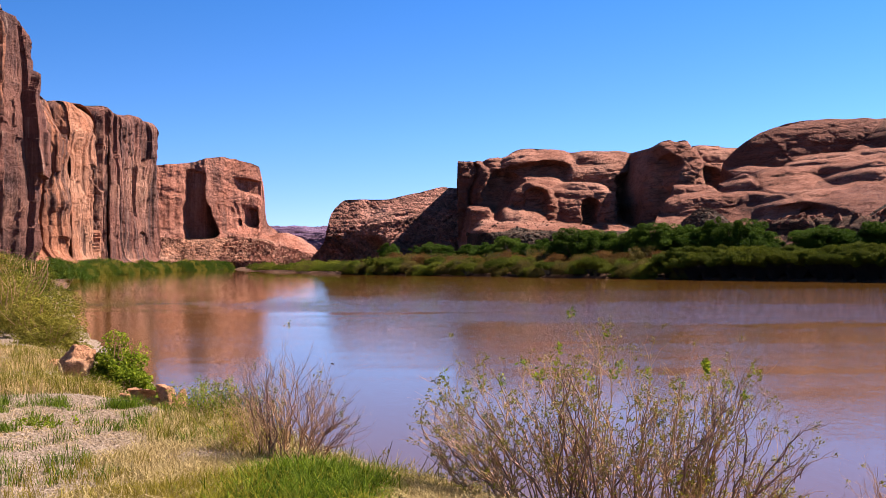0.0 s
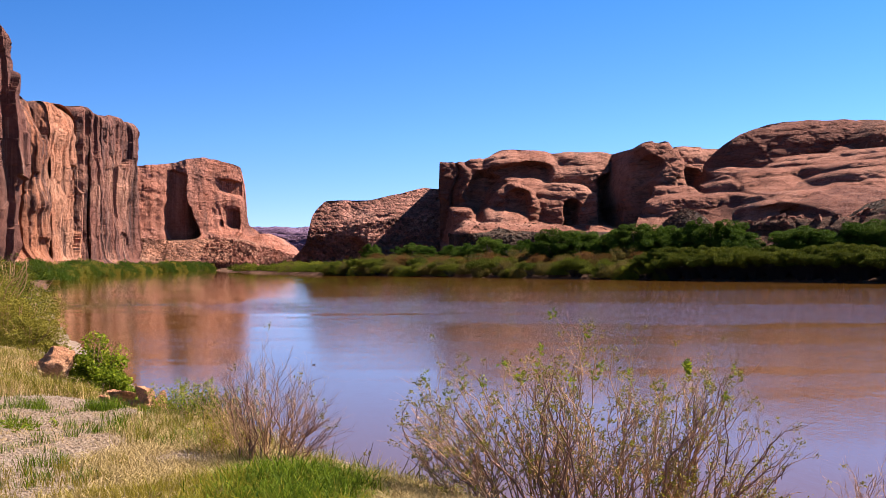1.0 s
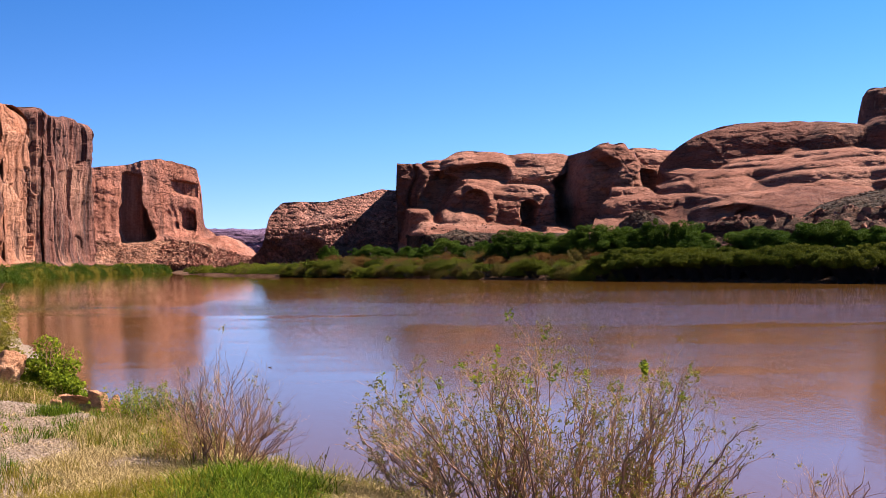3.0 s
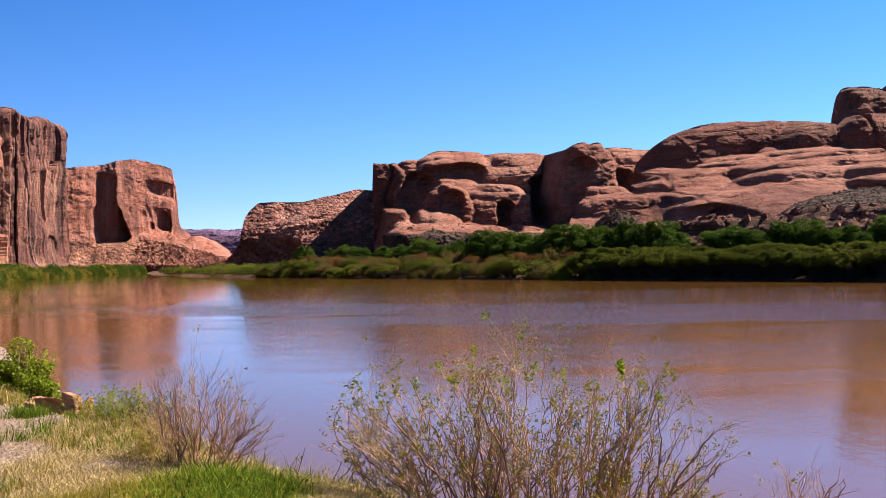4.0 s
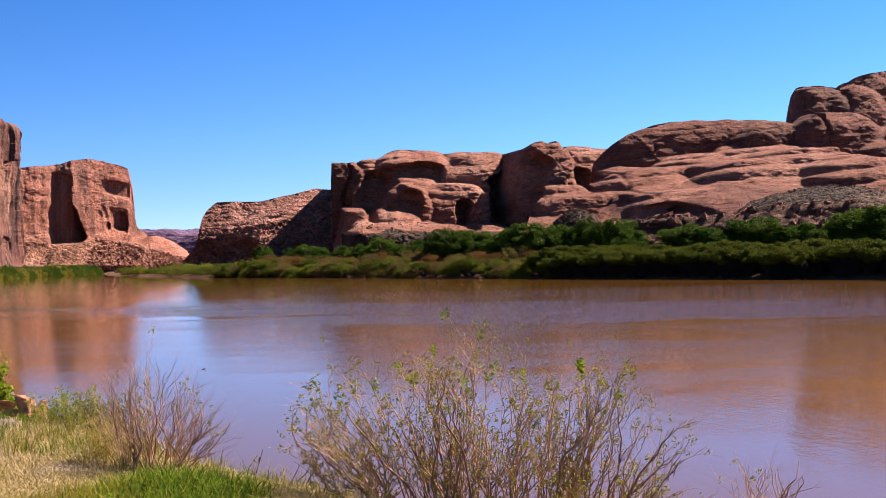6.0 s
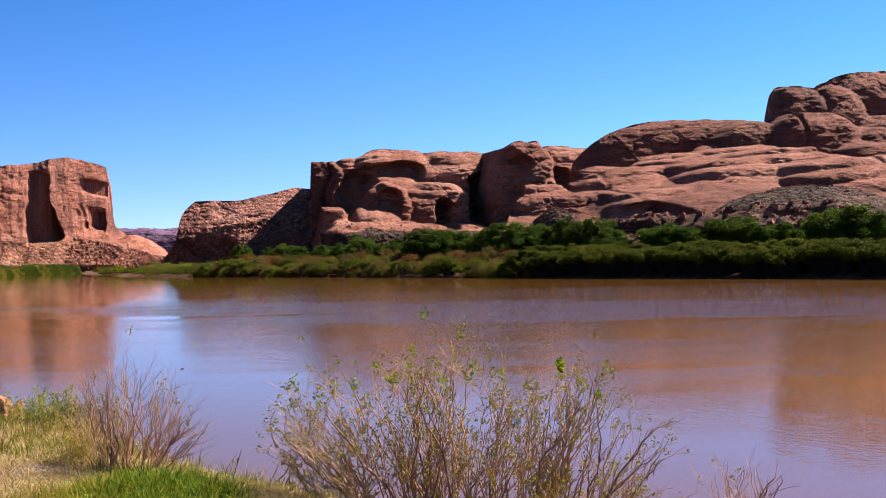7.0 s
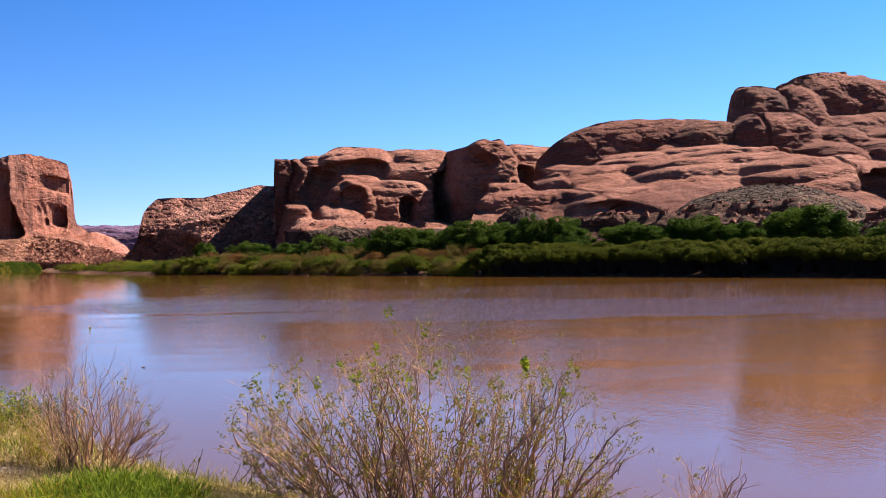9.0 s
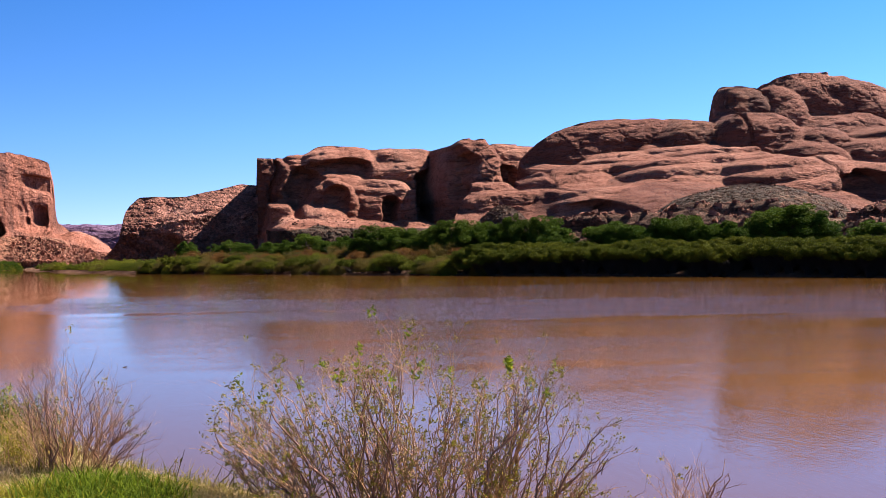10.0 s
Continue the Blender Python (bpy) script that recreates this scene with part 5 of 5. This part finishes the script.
def twig_bush(name, label, cx, cy, spread_x, spread_y, envelope, mains, shoots, twigs, bark, seed, squeeze=0.45, r0=0.008, leaves=900, leaf=M_BUDS, leaf_size=0.03, angle=0.8, aged=0.25, bend=0.13):
    """A half-bare bush: fanning stems with side shoots and fine twigs. envelope(x) is the crown's height in world z."""
    rng = np.random.default_rng(seed)
    ob = thing(name, label, "bush", place=pose(cx, cy, ground_z(cx, cy)[0] - 0.03))
    origin = np.array(ob.matrix_basis.translation)
    main, mid, fine = [], [], []
    for _ in range(mains):
        x = rng.uniform(-1, 1) * spread_x
        y = rng.normal() * spread_y * 0.5
        top = envelope(cx + x) * 1.0 - origin[2]
        tip = np.array((x, y, top * (rng.uniform(0.3, 0.8) if rng.random() < 0.45 else rng.uniform(0.78, 1.0))))
        base = np.array((x * squeeze + rng.normal() * 0.1, y * 0.4, 0.0))
        base[2] = -0.02 + ground_z(cx + base[0], cy + base[1])[0] - origin[2]
        old = rng.random() < aged
        ln = grow(base, tip, rng, r0 * (rng.uniform(1.0, 1.7) if old else rng.uniform(0.6, 1.0)), bend, 12)
        mine, thin = side_shoots(ln, rng, shoots, 0.36, r0 * 0.5, 0.2, angle, 6, 0.13), []
        for sh in mine:
            thin += side_shoots(sh, rng, twigs, 0.13, r0 * 0.38, 0.2, angle, k=4)
        part("stem", mesh_of("stem", *join(tubes([ln], 5), tubes(mine, 4), tubes(thin, 3)), M_OLD_TWIG if old else bark), ob)
        main.append(ln)
        mid += mine
        fine += thin
    if leaves:
        ends = np.array([l[0][-1] for l in fine] + [l[0][-2] for l in fine])
        pick = ends[rng.integers(0, len(ends), leaves // 8)]
        pts = np.repeat(pick, 8, 0) + rng.normal(size=(len(pick) * 8, 3)) * 0.017
        tagged(part("foliage", mesh_of("foliage", *leaf_quads(pts, leaf_size, rng, 0.4, 0.5), leaf, False), ob, "small yellow-green leaves"), kind="stuff")
    return ob, rng, main, mid, fine


def crown_main(x):
    return float(np.interp(x, (-0.4, -0.1, 0.15, 0.5, 0.85, 1.17, 1.35, 1.6, 1.75, 2.0, 2.25, 2.5, 2.85, 3.1), (1.1, 1.5, 1.74, 1.62, 1.78, 1.92, 1.98, 1.72, 1.72, 1.52, 1.80, 1.38, 1.0, 0.8)))


bush, brng, b_main, b_mid, b_fine = twig_bush("half_bare_bush", "half-bare tan willow bush with sparse green leaves on the bank", 1.34, 9.3, 1.62, 0.6, crown_main, 125, 8, 4, M_TWIG, 41, squeeze=0.6, r0=0.0092, leaves=15000, leaf_size=0.028, angle=0.6, aged=0.28, bend=0.10)
tips = np.array([l[0][-1] for l in b_main + b_mid])
high = tips[np.argsort(-tips[:, 2])][:220]
clump = high[brng.integers(0, len(high), 26)]
for c in clump:
    pts = c + brng.normal(size=(18, 3)) * np.array((0.018, 0.018, 0.03))
    tagged(part("leaf_tuft", mesh_of("leaf_tuft", *leaf_quads(pts, 0.042, brng, 0.45, 0.6), M_BRIGHT, False), bush, "fresh green leaf tuft"), kind="stuff")


def crown_left(x):
    return float(np.interp(x, (-2.01, -1.9, -1.81, -1.67, -1.52, -1.36, -1.21, -1.08, -0.93), (1.05, 1.33, 1.59, 1.59, 1.64, 1.71, 1.53, 1.32, 1.09)))


twig_bush("bare_bush", "bare reddish-brown twiggy bush at the water's edge", -1.42, 10.5, 0.56, 0.3, crown_left, 46, 8, 4, M_RED_TWIG, 43, squeeze=0.36, r0=0.0062, leaves=260, leaf=M_BUDS, angle=0.42, aged=0.2, bend=0.08)
twig_bush("bare_bush", "low bare twiggy bush beside the river", 3.75, 10.0, 0.35, 0.3, lambda x: 0.72, 14, 5, 4, M_TWIG, 44, leaves=60)


def shoot_clump(name, label, x, y, count, reach, height, mat, seed, size=0.05, per=34):
    """Upright leafy shoots."""
    rng = np.random.default_rng(seed)
    ob = thing(name, label, "shrub", place=pose(x, y, ground_z(x, y)[0] - 0.02))
    lines, pts = [], []
    for _ in range(count):
        b = np.array((*(rng.normal(size=2) * reach * 0.5), 0))
        t = b + np.array((*(rng.normal(size=2) * reach * 0.35), height * rng.uniform(0.55, 1.1)))
        ln = grow(b, t, rng, 0.005, 0.05, 7)
        lines.append(ln)
        s = rng.uniform(1, 6, per)
        i = np.minimum(s.astype(int), 5)
        pts.append(ln[0][i] + (s - i)[:, None] * (ln[0][i + 1] - ln[0][i]) + rng.normal(size=(per, 3)) * 0.02)
    for ln in lines:
        part("stem", mesh_of("stem", *tubes([ln], 4), M_TWIG), ob)
    part("foliage", mesh_of("foliage", *leaf_quads(np.concatenate(pts), size, rng, 0.28, 0.6), mat, False), ob)
    return ob


shoot_clump("willow_shoots", "green leafy willow shoots on the bank edge", -2.75, 13.6, 48, 0.38, 0.46, M_BRIGHT, 51, 0.04, 60)
shoot_clump("willow_shoots", "yellow-green willow shoots beside the bare bush", -2.3, 13.1, 56, 0.36, 0.46, M_SEDGE, 52, 0.04, 60)
shoot_clump("willow_shoots", "yellow-green willow shoots beside the bare bush", -1.86, 10.9, 40, 0.26, 0.40, M_LIME_GRASS, 56, 0.03, 50)
shoot_clump("willow_shoots", "pale sage shoots beside broken stones", -3.3, 15.8, 12, 0.25, 0.42, M_OLIVE, 53)
shoot_clump("weed", "dull green weeds under the bush", 0.0, 10.2, 26, 0.8, 0.32, M_OLIVE, 54)
shoot_clump("weed", "grey-green broad weed on gravel", -4.35, 12.6, 10, 0.3, 0.12, M_BRIGHT, 55, 0.06)


def leafy_shrub(name, label, x, y, half, n, size, mat, seed, lift=0.0, bark=M_TWIG, slim=0.55):
    ob = make_shrub(name, label, "shrub", "", half, n, size, mat, seed, 16, slim, 60, bark, lift)
    ob.matrix_basis = pose(x, y, ground_z(x, y)[0] - 0.05)
    return ob


leafy_shrub("green_shrub", "bright green leafy shrub beside a boulder", -5.62, 20.6, (0.52, 0.45, 1.12), 9000, 0.06, M_BRIGHT, 61)
leafy_shrub("green_shrub", "bright green leafy shrub beside a boulder", -5.25, 20.0, (0.42, 0.34, 0.66), 4500, 0.06, M_BRIGHT, 62)
for i, (x, y, a, h, mat) in enumerate(((-9.9, 29.5, 1.2, 1.15, M_OLIVE), (-11.3, 31.5, 1.3, 1.7, M_OLIVE), (-8.9, 27.2, 0.8, 0.8, M_OLIVE), (-12.5, 36, 1.6, 2.1, M_TAM), (-14.5, 38, 1.6, 2.2, M_OLIVE), (-16.5, 44, 2.0, 2.3, M_RUST), (-19.5, 52, 2.2, 2.4, M_TAM), (-15.6, 47, 1.5, 1.6, M_OLIVE),
                                       (-25, 66, 2.4, 2.5, M_OLIVE), (-29, 80, 2.4, 2.4, M_TAM), (-34, 96, 2.6, 2.4, M_RUST), (-40, 112, 2.6, 2.4, M_TAM), (-45, 128, 2.6, 2.4, M_OLIVE), (-12.8, 33, 1.3, 1.6, M_YELLOW))):
    leafy_shrub("bank_shrub", "olive-brown scrubby shrub on the near bank", x, y, (a, a * 0.9, h), 9000, 0.055 + 0.0014 * y, mat, 70 + i, slim=0.2)


def dead_sticks():
    rng = np.random.default_rng(91)
    for x, y, lean, h in ((-0.62, 10.6, 0.10, 0.34), (-0.35, 10.3, 0.16, 0.26), (-0.28, 10.2, 0.28, 0.36), (-0.2, 10.1, 0.3, 0.42), (-0.05, 10.0, 0.25, 0.34), (-1.2, 12.0, 0.3, 0.42)):
        ob = thing("dead_stick", "dark dead stick standing in dry grass", "stick", "dead sticks", pose(x, y, ground_z(x, y)[0] - 0.02))
        ln = grow((0, 0, 0), (lean, 0.02, h + 0.08), rng, 0.008, 0.08, 8)
        part("stem", mesh_of("stem", *tubes([ln], 5), M_TWIG_DARK), ob)
        knobs = part("knobs", mesh_of("knobs", *tubes(side_shoots(ln, rng, 9, 0.03, 0.004, 0.3, 1.2, 3), 4), M_TWIG_DARK), ob)
        tagged(knobs, kind="stuff")


dead_sticks()
ln = grow((-2.80, 29.3, -0.015), (-2.70, 29.25, 0.025), np.random.default_rng(3), 0.018, 0.1, 6)
tagged(new("driftwood", mesh_of("driftwood", *tubes([ln], 6), M_TWIG_DARK)), "small dark driftwood stick afloat on the river", "driftwood")


# ---- a parked van half hidden by the trees on the far road ----
def box_mesh(name, size, mat, bevel=0.08):
    bm = bmesh.new()
    bmesh.ops.create_cube(bm, size=1.0)
    bmesh.ops.scale(bm, vec=size, verts=bm.verts)
    bmesh.ops.bevel(bm, geom=bm.edges[:], offset=bevel, segments=2, affect="EDGES")
    me = bpy.data.meshes.new(name)
    bm.to_mesh(me)
    bm.free()
    me.materials.append(mat)
    return me


def parked_van(x, y, turn):
    paint = plain_material("white_paint", (0.78, 0.78, 0.78), (0.84, 0.84, 0.83), 3, 0.3, relief=0.0)
    dark = plain_material("dark_glass", (0.02, 0.02, 0.025), (0.04, 0.04, 0.045), 3, 0.1, relief=0.0)
    grey = plain_material("grey_panel", (0.33, 0.32, 0.33), (0.42, 0.41, 0.41), 2, 0.5, relief=0.0)
    van = thing("parked_van", "white and grey van parked behind the bank trees", "van", place=pose(x, y, ground_z(x, y)[0], 0, 0, turn))
    for name, size, at, mat in (("body", (4.4, 1.8, 0.75), (0, 0, 0.75), grey), ("cabin", (2.6, 1.7, 0.7), (0.5, 0, 1.4), grey), ("bonnet", (1.2, 1.7, 0.22), (-1.55, 0, 1.2), paint), ("windscreen", (0.1, 1.5, 0.55), (-0.83, 0, 1.42), dark)):
        part(name, box_mesh(name, size, mat, 0.04 if name == "windscreen" else 0.09), van).matrix_basis = pose(*at)
    k = np.linspace(0, 2 * np.pi, 20, endpoint=False)
    for wx in (-1.4, 1.4):
        for wy in (-0.85, 0.85):
            ring = np.array([[(0.33 * c * f, o, 0.33 * s * f) for c, s in zip(np.cos(k), np.sin(k))] for f, o in ((0.02, -0.1), (0.8, -0.12), (1, -0.08), (1, 0.08), (0.8, 0.12), (0.02, 0.1))])
            wheel = part("wheel", mesh_of("wheel", ring, grid_faces(6, 20, True), dark), van)
            wheel.matrix_basis = pose(wx, wy, 0.33)
            part("rim", mesh_of("rim", ring * np.array((0.6, 1.08, 0.6)), grid_faces(6, 20, True), grey), wheel, "grey steel rim")


VAN_D = 160.0
parked_van(0.2745 * VAN_D, VAN_D, 8)
